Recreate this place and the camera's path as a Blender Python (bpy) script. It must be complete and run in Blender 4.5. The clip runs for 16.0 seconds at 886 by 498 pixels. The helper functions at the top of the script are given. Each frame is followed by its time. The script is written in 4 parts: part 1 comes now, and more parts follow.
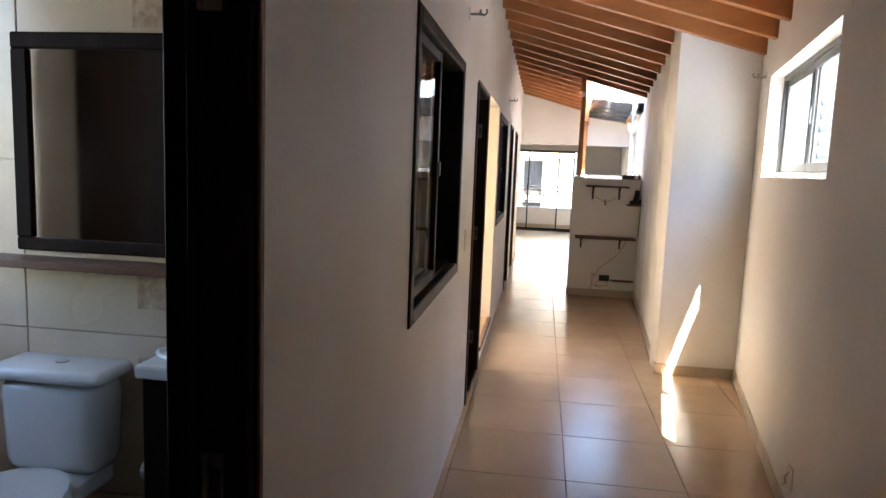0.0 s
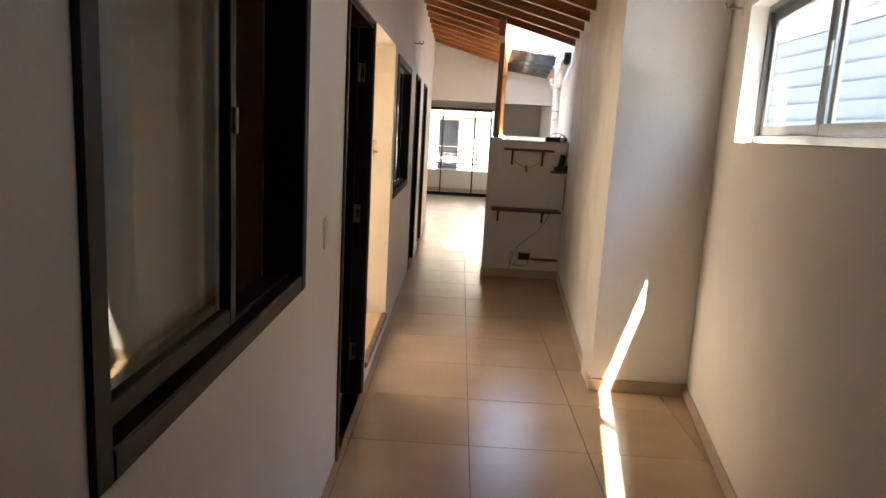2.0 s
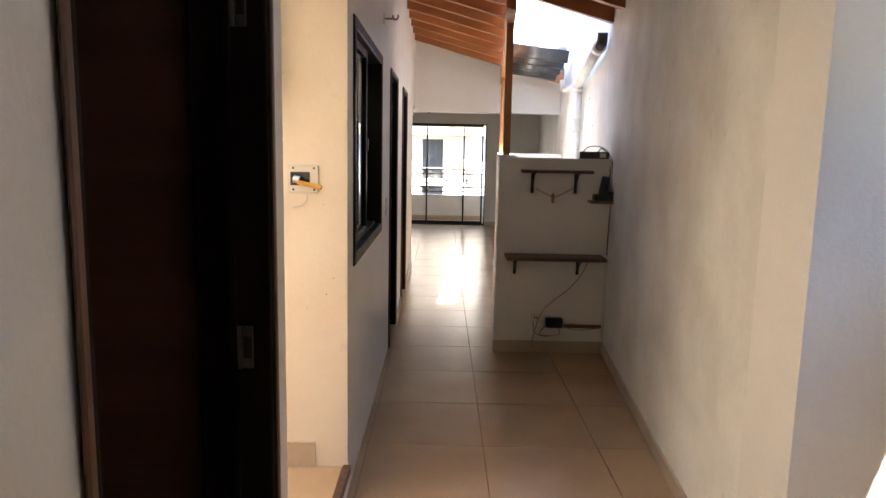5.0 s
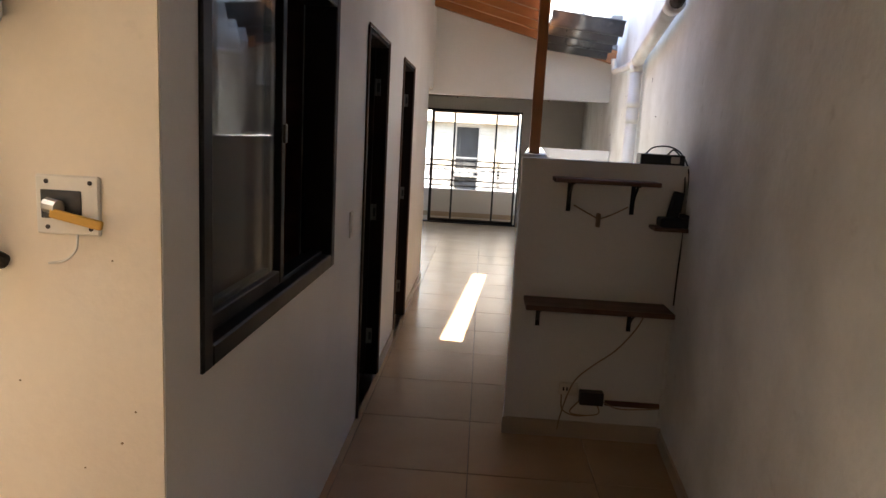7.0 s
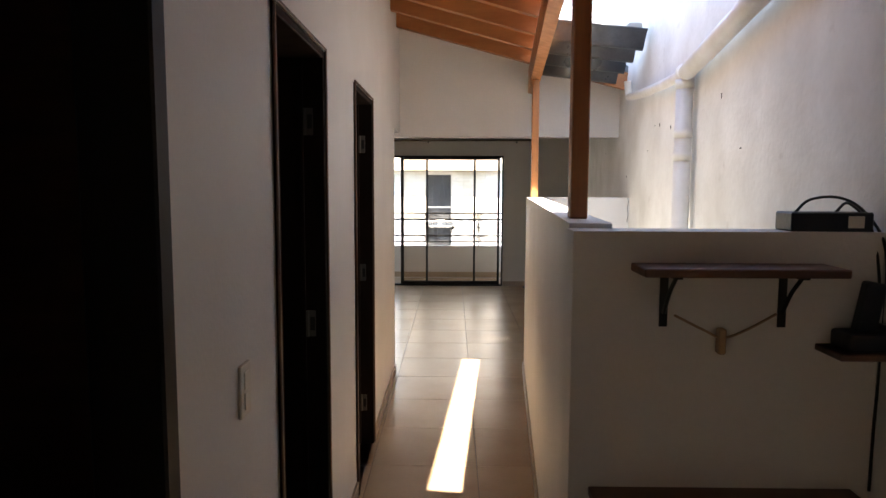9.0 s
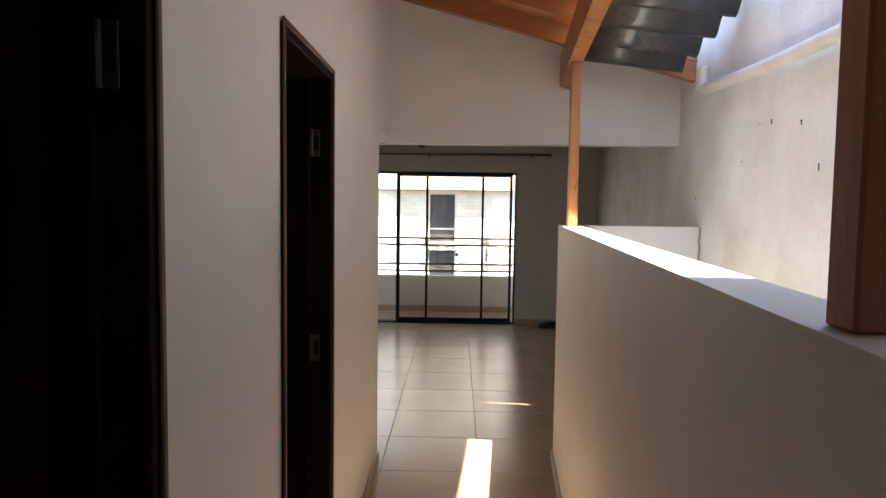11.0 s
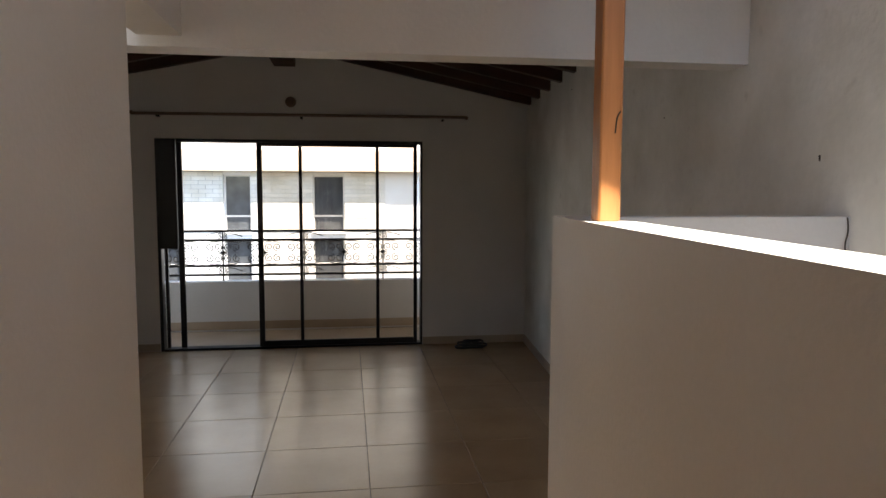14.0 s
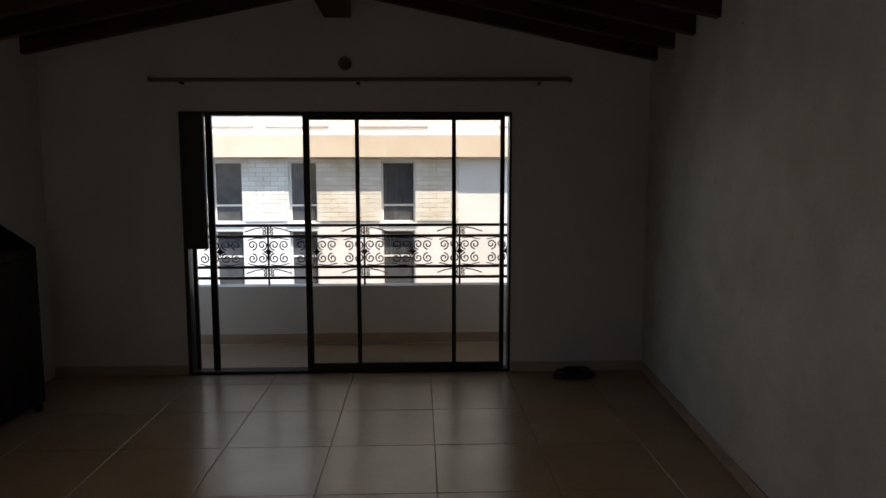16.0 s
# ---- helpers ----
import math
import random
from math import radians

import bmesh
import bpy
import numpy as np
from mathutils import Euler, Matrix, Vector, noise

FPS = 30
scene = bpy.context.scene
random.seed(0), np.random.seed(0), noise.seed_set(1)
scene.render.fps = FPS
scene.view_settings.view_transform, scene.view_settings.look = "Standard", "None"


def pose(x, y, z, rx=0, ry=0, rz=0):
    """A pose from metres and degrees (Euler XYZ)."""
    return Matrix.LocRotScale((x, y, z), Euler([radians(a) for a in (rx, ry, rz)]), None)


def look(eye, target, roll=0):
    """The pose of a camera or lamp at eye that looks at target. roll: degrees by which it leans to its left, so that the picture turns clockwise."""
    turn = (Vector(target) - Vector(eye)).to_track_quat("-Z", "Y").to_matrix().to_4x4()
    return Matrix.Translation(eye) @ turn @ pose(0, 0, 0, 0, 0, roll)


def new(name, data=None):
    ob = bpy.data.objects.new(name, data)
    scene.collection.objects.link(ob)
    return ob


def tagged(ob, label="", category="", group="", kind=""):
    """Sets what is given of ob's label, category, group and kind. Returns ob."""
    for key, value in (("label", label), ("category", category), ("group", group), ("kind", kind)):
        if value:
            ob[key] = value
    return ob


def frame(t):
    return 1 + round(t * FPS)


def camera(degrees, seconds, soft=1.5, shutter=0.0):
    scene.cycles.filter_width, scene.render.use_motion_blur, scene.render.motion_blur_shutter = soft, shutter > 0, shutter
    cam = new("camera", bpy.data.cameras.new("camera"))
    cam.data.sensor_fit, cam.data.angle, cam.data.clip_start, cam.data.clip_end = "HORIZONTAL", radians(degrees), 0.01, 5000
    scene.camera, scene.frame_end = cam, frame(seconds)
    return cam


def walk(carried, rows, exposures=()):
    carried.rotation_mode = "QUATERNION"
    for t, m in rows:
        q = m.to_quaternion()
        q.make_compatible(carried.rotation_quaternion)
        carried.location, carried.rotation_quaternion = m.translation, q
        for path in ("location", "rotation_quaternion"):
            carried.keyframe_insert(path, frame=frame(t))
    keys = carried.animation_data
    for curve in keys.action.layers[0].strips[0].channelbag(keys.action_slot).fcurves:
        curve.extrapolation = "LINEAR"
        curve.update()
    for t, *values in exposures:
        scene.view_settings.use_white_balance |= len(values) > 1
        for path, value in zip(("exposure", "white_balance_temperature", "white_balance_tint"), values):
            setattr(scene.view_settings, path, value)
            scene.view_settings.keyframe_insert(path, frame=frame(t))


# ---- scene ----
cam = camera(66.3, 16.0)
PATH = [
    (0, (0.43, -0.133, 1.565), (0.151, 1.832, 1.318), 2.2),
    (0.5, (0.424, 0.197, 1.543), (0.292, 2.171, 1.245), 3.7),
    (1, (0.426, 0.505, 1.564), (0.449, 2.48, 1.249), 2.6),
    (1.5, (0.459, 0.899, 1.557), (0.458, 2.876, 1.252), 2.6),
    (2, (0.497, 1.22, 1.555), (0.465, 3.189, 1.203), 3.2),
    (2.5, (0.487, 1.601, 1.545), (0.486, 3.578, 1.242), 2.7),
    (3, (0.491, 1.972, 1.54), (0.478, 3.945, 1.209), 1.6),
    (3.5, (0.466, 2.325, 1.552), (0.428, 4.298, 1.225), 2.2),
    (4, (0.406, 2.737, 1.551), (0.378, 4.715, 1.261), 0.9),
    (4.2, (0.383, 2.879, 1.546), (0.397, 4.86, 1.27), 1.2),
    (6.3, (0.543, 4.415, 1.496), (0.506, 6.388, 1.169), 1.8),
    (6.5, (0.588, 4.575, 1.516), (0.541, 6.547, 1.189), 2.2),
    (7, (0.61, 4.992, 1.557), (0.509, 6.961, 1.226), 3.1),
    (7.5, (0.622, 5.325, 1.571), (0.613, 7.302, 1.268), 1.3),
    (8, (0.624, 5.766, 1.56), (0.539, 7.751, 1.329), 2.4),
    (8.5, (0.59, 6.216, 1.555), (0.463, 8.195, 1.295), 1.0),
    (9, (0.488, 6.634, 1.594), (0.458, 8.625, 1.401), 0.2),
    (9.2, (0.469, 6.674, 1.539), (0.388, 8.667, 1.384), 1.1),
    (11.3, (0.473, 8.404, 1.61), (0.452, 10.399, 1.475), 0.4),
    (11.5, (0.456, 8.537, 1.593), (0.468, 10.528, 1.405), -0.3),
    (12, (0.417, 8.882, 1.57), (0.545, 10.861, 1.311), -0.7),
    (12.5, (0.481, 9.323, 1.555), (0.639, 11.299, 1.289), -0.6),
    (13, (0.491, 9.711, 1.558), (0.596, 11.695, 1.326), -1.2),
    (13.5, (0.472, 10.054, 1.568), (0.775, 12.02, 1.365), 0.0),
    (14, (0.524, 10.484, 1.557), (0.802, 12.457, 1.38), 0.2),
    (14.5, (0.537, 10.896, 1.542), (0.903, 12.855, 1.374), 1.0),
    (15, (0.557, 11.215, 1.531), (1.033, 13.141, 1.282), -0.2),
    (15.5, (0.68, 11.626, 1.515), (0.97, 13.592, 1.292), 1.0),
    (16, (0.546, 11.947, 1.53), (0.616, 13.934, 1.317), -0.1),
]
EXPOSURES = [(0, 4.45, 6400, 10), (0.7, 4.1, 6700, 10), (1.5, 3.85, 6900, 10), (3, 3.9, 6700, 10), (4, 4.05, 6250, 10), (6.5, 3.05, 6550, 10), (7, 2.95, 6500, 10), (9, 2.92, 6600, 10), (11.5, 2.62, 6600, 10), (12.5, 2.7, 6500, 10), (13.5, 2.4, 6500, 10), (14.5, 1.65, 6700, 10), (15.5, 1.3, 6400, 10), (16, 0.9, 6400, 10)]
walk(cam, [(t, look(eye, target, roll)) for t, eye, target, roll in PATH], EXPOSURES)


# ---- world, sun, exposure ----
world = bpy.data.worlds.new("sky")
scene.world = world
world.use_nodes = True
SUN = Vector((0.23, -0.44, 1.0)).normalized()
_wn = world.node_tree.nodes
_sky = _wn.new("ShaderNodeTexSky")
_sky.sky_type, _sky.sun_disc = "NISHITA", False
_sky.sun_elevation, _sky.sun_rotation = math.asin(SUN.z), math.atan2(SUN.x, SUN.y)
world.node_tree.links.new(_sky.outputs[0], _wn["Background"].inputs[0])
_wn["Background"].inputs[1].default_value = 0.14
_sun = bpy.data.lights.new("sun", "SUN")
_sun.energy, _sun.angle, _sun.color = 5.0, radians(0.7), (1.0, 0.94, 0.85)
new("sun", _sun).matrix_world = look((0, 0, 12), Vector((0, 0, 12)) - SUN)


# ---- materials ----
def mat(name, base, rough=0.6, metal=0.0, vary=0.08, scale=3.0, fine=60.0, bump=0.1, alt=None, spec=0.5, rand=0.0, stretch=(1, 1, 1), coat=0.0, dirt=None, rvar=0.1):
    """Paint or grain at two scales: a broad stain and a fine grain, with relief."""
    m = bpy.data.materials.new(name)
    m.use_nodes = True
    nt = m.node_tree
    nd, lk = nt.nodes, nt.links.new
    b = nd["Principled BSDF"]
    b.inputs["Metallic"].default_value = metal
    b.inputs["Specular IOR Level"].default_value = spec
    b.inputs["Coat Weight"].default_value = coat
    geo = nd.new("ShaderNodeNewGeometry")
    mp = nd.new("ShaderNodeMapping")
    mp.inputs["Scale"].default_value = stretch
    lk(geo.outputs["Position"], mp.inputs["Vector"])
    n1, n2 = nd.new("ShaderNodeTexNoise"), nd.new("ShaderNodeTexNoise")
    for n, s, d in ((n1, scale, 4.0), (n2, fine, 3.0)):
        n.inputs["Scale"].default_value, n.inputs["Detail"].default_value = s, d
        lk(mp.outputs[0], n.inputs["Vector"])
    mix = nd.new("ShaderNodeMix")
    mix.data_type = "RGBA"
    alt = alt or tuple(c * (1 - 2.5 * vary) for c in base)
    mix.inputs["A"].default_value, mix.inputs["B"].default_value = (*base, 1), (*alt, 1)
    ramp = nd.new("ShaderNodeMapRange")
    ramp.inputs["From Min"].default_value, ramp.inputs["From Max"].default_value = 0.35, 0.7
    lk(n1.outputs["Fac"], ramp.inputs["Value"])
    lk(ramp.outputs[0], mix.inputs["Factor"])
    out = mix.outputs["Result"]
    if dirt:
        n3 = nd.new("ShaderNodeTexNoise")
        n3.inputs["Scale"].default_value, n3.inputs["Detail"].default_value = 9.0, 5.0
        lk(geo.outputs["Position"], n3.inputs["Vector"])
        r3 = nd.new("ShaderNodeMapRange")
        r3.inputs["From Min"].default_value, r3.inputs["From Max"].default_value = 0.66, 0.76
        lk(n3.outputs["Fac"], r3.inputs["Value"])
        m3 = nd.new("ShaderNodeMix")
        m3.data_type = "RGBA"
        m3.inputs["B"].default_value = (*dirt, 1)
        sc = nd.new("ShaderNodeMath")
        sc.operation = "MULTIPLY"
        sc.inputs[1].default_value = 0.35
        lk(r3.outputs[0], sc.inputs[0])
        lk(sc.outputs[0], m3.inputs["Factor"])
        lk(out, m3.inputs["A"])
        out = m3.outputs["Result"]
    hsv = nd.new("ShaderNodeHueSaturation")
    lk(out, hsv.inputs["Color"])
    mr = nd.new("ShaderNodeMapRange")
    mr.inputs["To Min"].default_value, mr.inputs["To Max"].default_value = 1 - vary, 1 + vary
    lk(n2.outputs["Fac"], mr.inputs["Value"])
    val = mr.outputs[0]
    if rand:
        oi = nd.new("ShaderNodeObjectInfo")
        rr = nd.new("ShaderNodeMapRange")
        rr.inputs["To Min"].default_value, rr.inputs["To Max"].default_value = 1 - rand, 1 + rand
        lk(oi.outputs["Random"], rr.inputs["Value"])
        mm = nd.new("ShaderNodeMath")
        mm.operation = "MULTIPLY"
        lk(val, mm.inputs[0])
        lk(rr.outputs[0], mm.inputs[1])
        val = mm.outputs[0]
    lk(val, hsv.inputs["Value"])
    lk(hsv.outputs[0], b.inputs["Base Color"])
    rg = nd.new("ShaderNodeMapRange")
    rg.inputs["To Min"].default_value, rg.inputs["To Max"].default_value = max(0.02, rough - rvar), min(1, rough + rvar)
    lk(n1.outputs["Fac"], rg.inputs["Value"])
    lk(rg.outputs[0], b.inputs["Roughness"])
    if bump:
        bp = nd.new("ShaderNodeBump")
        bp.inputs["Strength"].default_value, bp.inputs["Distance"].default_value = bump, 0.01
        lk(n2.outputs["Fac"], bp.inputs["Height"])
        lk(bp.outputs[0], b.inputs["Normal"])
    return m


def glass(name, tint=(0.95, 0.97, 0.97)):
    m = bpy.data.materials.new(name)
    m.use_nodes = True
    nt = m.node_tree
    nd = nt.nodes
    nd.remove(nd["Principled BSDF"])
    tr, gl, fr, mx = (nd.new(k) for k in ("ShaderNodeBsdfTransparent", "ShaderNodeBsdfGlossy", "ShaderNodeLayerWeight", "ShaderNodeMixShader"))
    pw, ad = nd.new("ShaderNodeMath"), nd.new("ShaderNodeMath")
    pw.operation, ad.operation = "POWER", "MULTIPLY_ADD"
    pw.inputs[1].default_value, ad.inputs[1].default_value, ad.inputs[2].default_value = 4.5, 0.34, 0.03
    tr.inputs["Color"].default_value = (*tint, 1)
    gl.inputs["Roughness"].default_value = 0.01
    fr.inputs["Blend"].default_value = 0.5
    for a, b in ((fr.outputs["Facing"], pw.inputs[0]), (pw.outputs[0], ad.inputs[0]), (ad.outputs[0], mx.inputs[0]), (tr.outputs[0], mx.inputs[1]), (gl.outputs[0], mx.inputs[2]), (mx.outputs[0], nd["Material Output"].inputs[0])):
        nt.links.new(a, b)
    return m


WALL = mat("white_wall_paint", (0.80, 0.78, 0.74), 0.55, vary=0.03, scale=1.6, fine=70, bump=0.10, alt=(0.74, 0.715, 0.67))
WALL_OLD = mat("worn_white_plaster", (0.83, 0.82, 0.78), 0.7, vary=0.05, scale=2.6, fine=34, bump=0.22, alt=(0.66, 0.64, 0.585), dirt=(0.45, 0.41, 0.35))
PEACH = mat("cream_laundry_paint", (0.80, 0.72, 0.60), 0.6, vary=0.03, scale=2.5, fine=60, bump=0.1, alt=(0.77, 0.67, 0.54), dirt=(0.5, 0.42, 0.33))
TILE = mat("beige_porcelain_tile", (0.48, 0.335, 0.20), 0.24, rvar=0.012, vary=0.04, scale=2.2, fine=30, bump=0.015, alt=(0.41, 0.275, 0.16), rand=0.05)
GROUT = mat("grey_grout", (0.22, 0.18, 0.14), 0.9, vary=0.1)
BASE = mat("beige_tile_skirting", (0.52, 0.42, 0.31), 0.35, vary=0.05, scale=3, alt=(0.46, 0.36, 0.26), bump=0.03)
WOOD = mat("orange_varnished_timber", (0.42, 0.17, 0.055), 0.45, vary=0.12, scale=2.0, fine=22, bump=0.12, alt=(0.29, 0.105, 0.032), stretch=(0.4, 3.0, 3.0), rand=0.15)
# Dark copies of the orange timber: the living room's shade is in the colour.
WOOD_SHADED = mat("shaded_varnished_timber", (0.085, 0.032, 0.016), 0.5, vary=0.14, scale=2.0, fine=22, bump=0.12, alt=(0.05, 0.02, 0.011), stretch=(0.4, 3.0, 3.0), rand=0.15)
DECK_SHADED = mat("shaded_plank_ceiling", (0.075, 0.03, 0.016), 0.55, vary=0.15, scale=2.0, fine=25, bump=0.12, alt=(0.045, 0.02, 0.012), stretch=(5.0, 0.5, 1.0))
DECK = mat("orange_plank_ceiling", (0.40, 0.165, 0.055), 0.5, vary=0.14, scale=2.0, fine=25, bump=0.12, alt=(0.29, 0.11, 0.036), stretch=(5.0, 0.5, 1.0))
POST = mat("varnished_post_timber", (0.50, 0.21, 0.07), 0.4, vary=0.12, scale=5.0, fine=30, bump=0.12, alt=(0.34, 0.13, 0.04), stretch=(3.0, 3.0, 0.25))
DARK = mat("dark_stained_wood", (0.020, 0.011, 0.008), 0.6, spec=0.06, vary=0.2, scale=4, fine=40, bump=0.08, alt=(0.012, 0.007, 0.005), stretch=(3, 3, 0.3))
EDGE = mat("worn_brown_frame_edge", (0.16, 0.075, 0.035), 0.5, vary=0.2, scale=6, fine=40, alt=(0.06, 0.03, 0.016), stretch=(3, 3, 0.4))
BLACK = mat("black_painted_metal", (0.018, 0.016, 0.015), 0.38, 0.2, vary=0.15, scale=5, fine=70, bump=0.04)
BRONZE = mat("dark_bronze_aluminium", (0.013, 0.011, 0.010), 0.5, 0.0, spec=0.22, vary=0.12, scale=5, fine=70, bump=0.03)
GREYMETAL = mat("grey_aluminium", (0.13, 0.13, 0.13), 0.4, 0.35, vary=0.08)
STEEL = mat("satin_steel", (0.45, 0.44, 0.42), 0.3, 1.0, vary=0.08)
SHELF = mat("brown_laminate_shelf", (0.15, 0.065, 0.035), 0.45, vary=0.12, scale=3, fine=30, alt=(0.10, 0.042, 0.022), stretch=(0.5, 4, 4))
PVC = mat("white_pvc_pipe", (0.78, 0.76, 0.72), 0.4, vary=0.04, scale=5, alt=(0.66, 0.62, 0.55))
PLASTIC = mat("ivory_plastic", (0.74, 0.70, 0.62), 0.4, vary=0.03)
BLACKPL = mat("black_plastic", (0.015, 0.015, 0.016), 0.4, vary=0.1)
CERAMIC = mat("white_glazed_ceramic", (0.82, 0.81, 0.78), 0.12, vary=0.01, bump=0.0)
YELLOW = mat("yellow_gas_hose", (0.62, 0.34, 0.04), 0.5, vary=0.1)
HOSE = mat("pale_water_hose", (0.66, 0.52, 0.42), 0.5, vary=0.06)
BRASS = mat("tarnished_brass", (0.30, 0.20, 0.10), 0.45, 0.7, vary=0.2)
RUST = mat("dark_pipe_fitting", (0.06, 0.045, 0.035), 0.6, 0.3, vary=0.2)
REDV = mat("red_valve_paint", (0.40, 0.08, 0.05), 0.5, vary=0.1)
WIRE = mat("beige_cable", (0.42, 0.29, 0.17), 0.6, vary=0.1)
CORR = mat("grey_fibre_cement_sheet", (0.17, 0.175, 0.18), 0.4, vary=0.12, scale=4, fine=50, bump=0.12, alt=(0.08, 0.08, 0.085))
ZINC = mat("weathered_zinc_sheet", (0.13, 0.135, 0.14), 0.3, 0.4, vary=0.2, scale=4, fine=50, bump=0.08, alt=(0.06, 0.06, 0.065))
BATHTILE = mat("cream_bathroom_tile", (0.72, 0.56, 0.40), 0.25, vary=0.04, scale=4, alt=(0.60, 0.46, 0.31), bump=0.01)
DECO = mat("brown_mosaic_tile", (0.42, 0.26, 0.16), 0.35, vary=0.3, scale=25, fine=60, alt=(0.62, 0.48, 0.34))
MIRROR = mat("mirror_silver", (0.9, 0.9, 0.9), 0.02, 1.0, vary=0.0, bump=0.0)
FACADE = mat("white_render_facade", (0.83, 0.82, 0.80), 0.8, vary=0.04, scale=0.8, alt=(0.72, 0.70, 0.66))
CREAM = mat("cream_slab_paint", (0.70, 0.60, 0.47), 0.8, vary=0.05, scale=1.0, alt=(0.62, 0.51, 0.38))
BRICK = mat("cream_painted_brick", (0.78, 0.75, 0.68), 0.8, vary=0.06, scale=1.5, alt=(0.66, 0.60, 0.48), rand=0.08)
MORTAR = mat("pale_mortar", (0.56, 0.54, 0.50), 0.9, vary=0.08)
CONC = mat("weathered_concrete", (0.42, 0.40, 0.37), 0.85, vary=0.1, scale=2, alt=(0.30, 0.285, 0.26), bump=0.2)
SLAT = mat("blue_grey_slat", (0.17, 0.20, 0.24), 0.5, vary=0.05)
# Reflector colour that tints the light entering the high window blue.
BOUNCE = mat("blue_grey_reflector", (0.42, 0.50, 0.60), 0.7, vary=0.08, scale=1.5, alt=(0.36, 0.43, 0.52))
ROD_WOOD = mat("faded_brown_wood", (0.26, 0.18, 0.125), 0.6, vary=0.12, scale=4, fine=30, alt=(0.19, 0.13, 0.09), stretch=(0.3, 4, 4))
ASPHALT = mat("asphalt", (0.06, 0.06, 0.06), 0.9, vary=0.15)
GLASS = glass("clear_glass")
GLASS_BRONZE = glass("bronze_tinted_glass", (0.92, 0.875, 0.82))
# Opaque facade panes: the grey base colour stands for their reflection.
GLASS_DARK = mat("opaque_grey_glass", (0.085, 0.09, 0.095), 0.12, vary=0.05, bump=0.0, alt=(0.05, 0.052, 0.055))
HINGE = mat("dull_steel_hinge", (0.16, 0.15, 0.14), 0.4, 0.9, vary=0.1)


# ---- small builders ----
def box(bm, x0, x1, y0, y1, z0, z1):
    vs = [bm.verts.new(p) for p in ((x0, y0, z0), (x1, y0, z0), (x1, y1, z0), (x0, y1, z0), (x0, y0, z1), (x1, y0, z1), (x1, y1, z1), (x0, y1, z1))]
    for f in ((0, 3, 2, 1), (4, 5, 6, 7), (0, 1, 5, 4), (1, 2, 6, 5), (2, 3, 7, 6), (3, 0, 4, 7)):
        bm.faces.new([vs[i] for i in f])
    return vs


def rbox(x0, x1, y0, y1, z0, z1, r=0.004, seg=1):
    bm = bmesh.new()
    box(bm, x0, x1, y0, y1, z0, z1)
    bmesh.ops.bevel(bm, geom=bm.edges[:], offset=r, segments=seg, affect="EDGES", profile=0.5)
    return bm


def rod(bm, a, b, r, seg=12, r2=None):
    a, b = Vector(a), Vector(b)
    d = b - a
    m = Matrix.Translation((a + b) / 2) @ d.to_track_quat("Z", "Y").to_matrix().to_4x4()
    bmesh.ops.create_cone(bm, cap_ends=True, segments=seg, radius1=r, radius2=r if r2 is None else r2, depth=d.length, matrix=m)
    return bm


def tube(points, r, seg=8):
    """A bent pipe through points."""
    bm = bmesh.new()
    pts = [Vector(p) for p in points]
    rings = []
    side = None
    for i, p in enumerate(pts):
        d = (pts[min(i + 1, len(pts) - 1)] - pts[max(i - 1, 0)]).normalized()
        if side is None:
            side = d.orthogonal().normalized()
        side = (side - d * side.dot(d)).normalized()
        up = d.cross(side)
        rings.append([bm.verts.new(p + r * (math.cos(k * math.tau / seg) * side + math.sin(k * math.tau / seg) * up)) for k in range(seg)])
    for q, w in zip(rings, rings[1:]):
        for k in range(seg):
            bm.faces.new((q[k], q[(k + 1) % seg], w[(k + 1) % seg], w[k]))
    bm.faces.new(rings[0][::-1])
    bm.faces.new(rings[-1])
    return bm


def spline(pts, n=6):
    """Points smoothed through a few given ones."""
    p = [Vector(q) for q in pts]
    p = [2 * p[0] - p[1]] + p + [2 * p[-1] - p[-2]]
    res = []
    for i in range(1, len(p) - 2):
        for k in range(n):
            t = k / n
            a, b, c, d = p[i - 1:i + 3]
            res.append(0.5 * (2 * b + (c - a) * t + (2 * a - 5 * b + 4 * c - d) * t * t + (3 * b - a - 3 * c + d) * t ** 3))
    return res + [p[-2]]


def link(name, bm, material, smooth=False):
    me = bpy.data.meshes.new(name)
    bmesh.ops.recalc_face_normals(bm, faces=bm.faces[:])
    if smooth:
        for f in bm.faces:
            f.smooth = True
    bm.to_mesh(me)
    bm.free()
    me.materials.append(material)
    return new(name, me)


def part(name, bm, material, parent, label="", smooth=False):
    ob = link(name, bm, material, smooth)
    ob.parent = parent
    if parent.type != "EMPTY" or parent.matrix_basis != Matrix.Identity(4):
        ob.matrix_parent_inverse = parent.matrix_basis.inverted()
    return tagged(ob, label)


def thing(name, label, category, group="", at=(0, 0, 0)):
    e = new(name)
    e.empty_display_size = 0.1
    e.location = at
    return tagged(e, label, category, group)


def setting(name, bm, material, label, category):
    return tagged(link(name, bm, material), label, category, "", "structure")


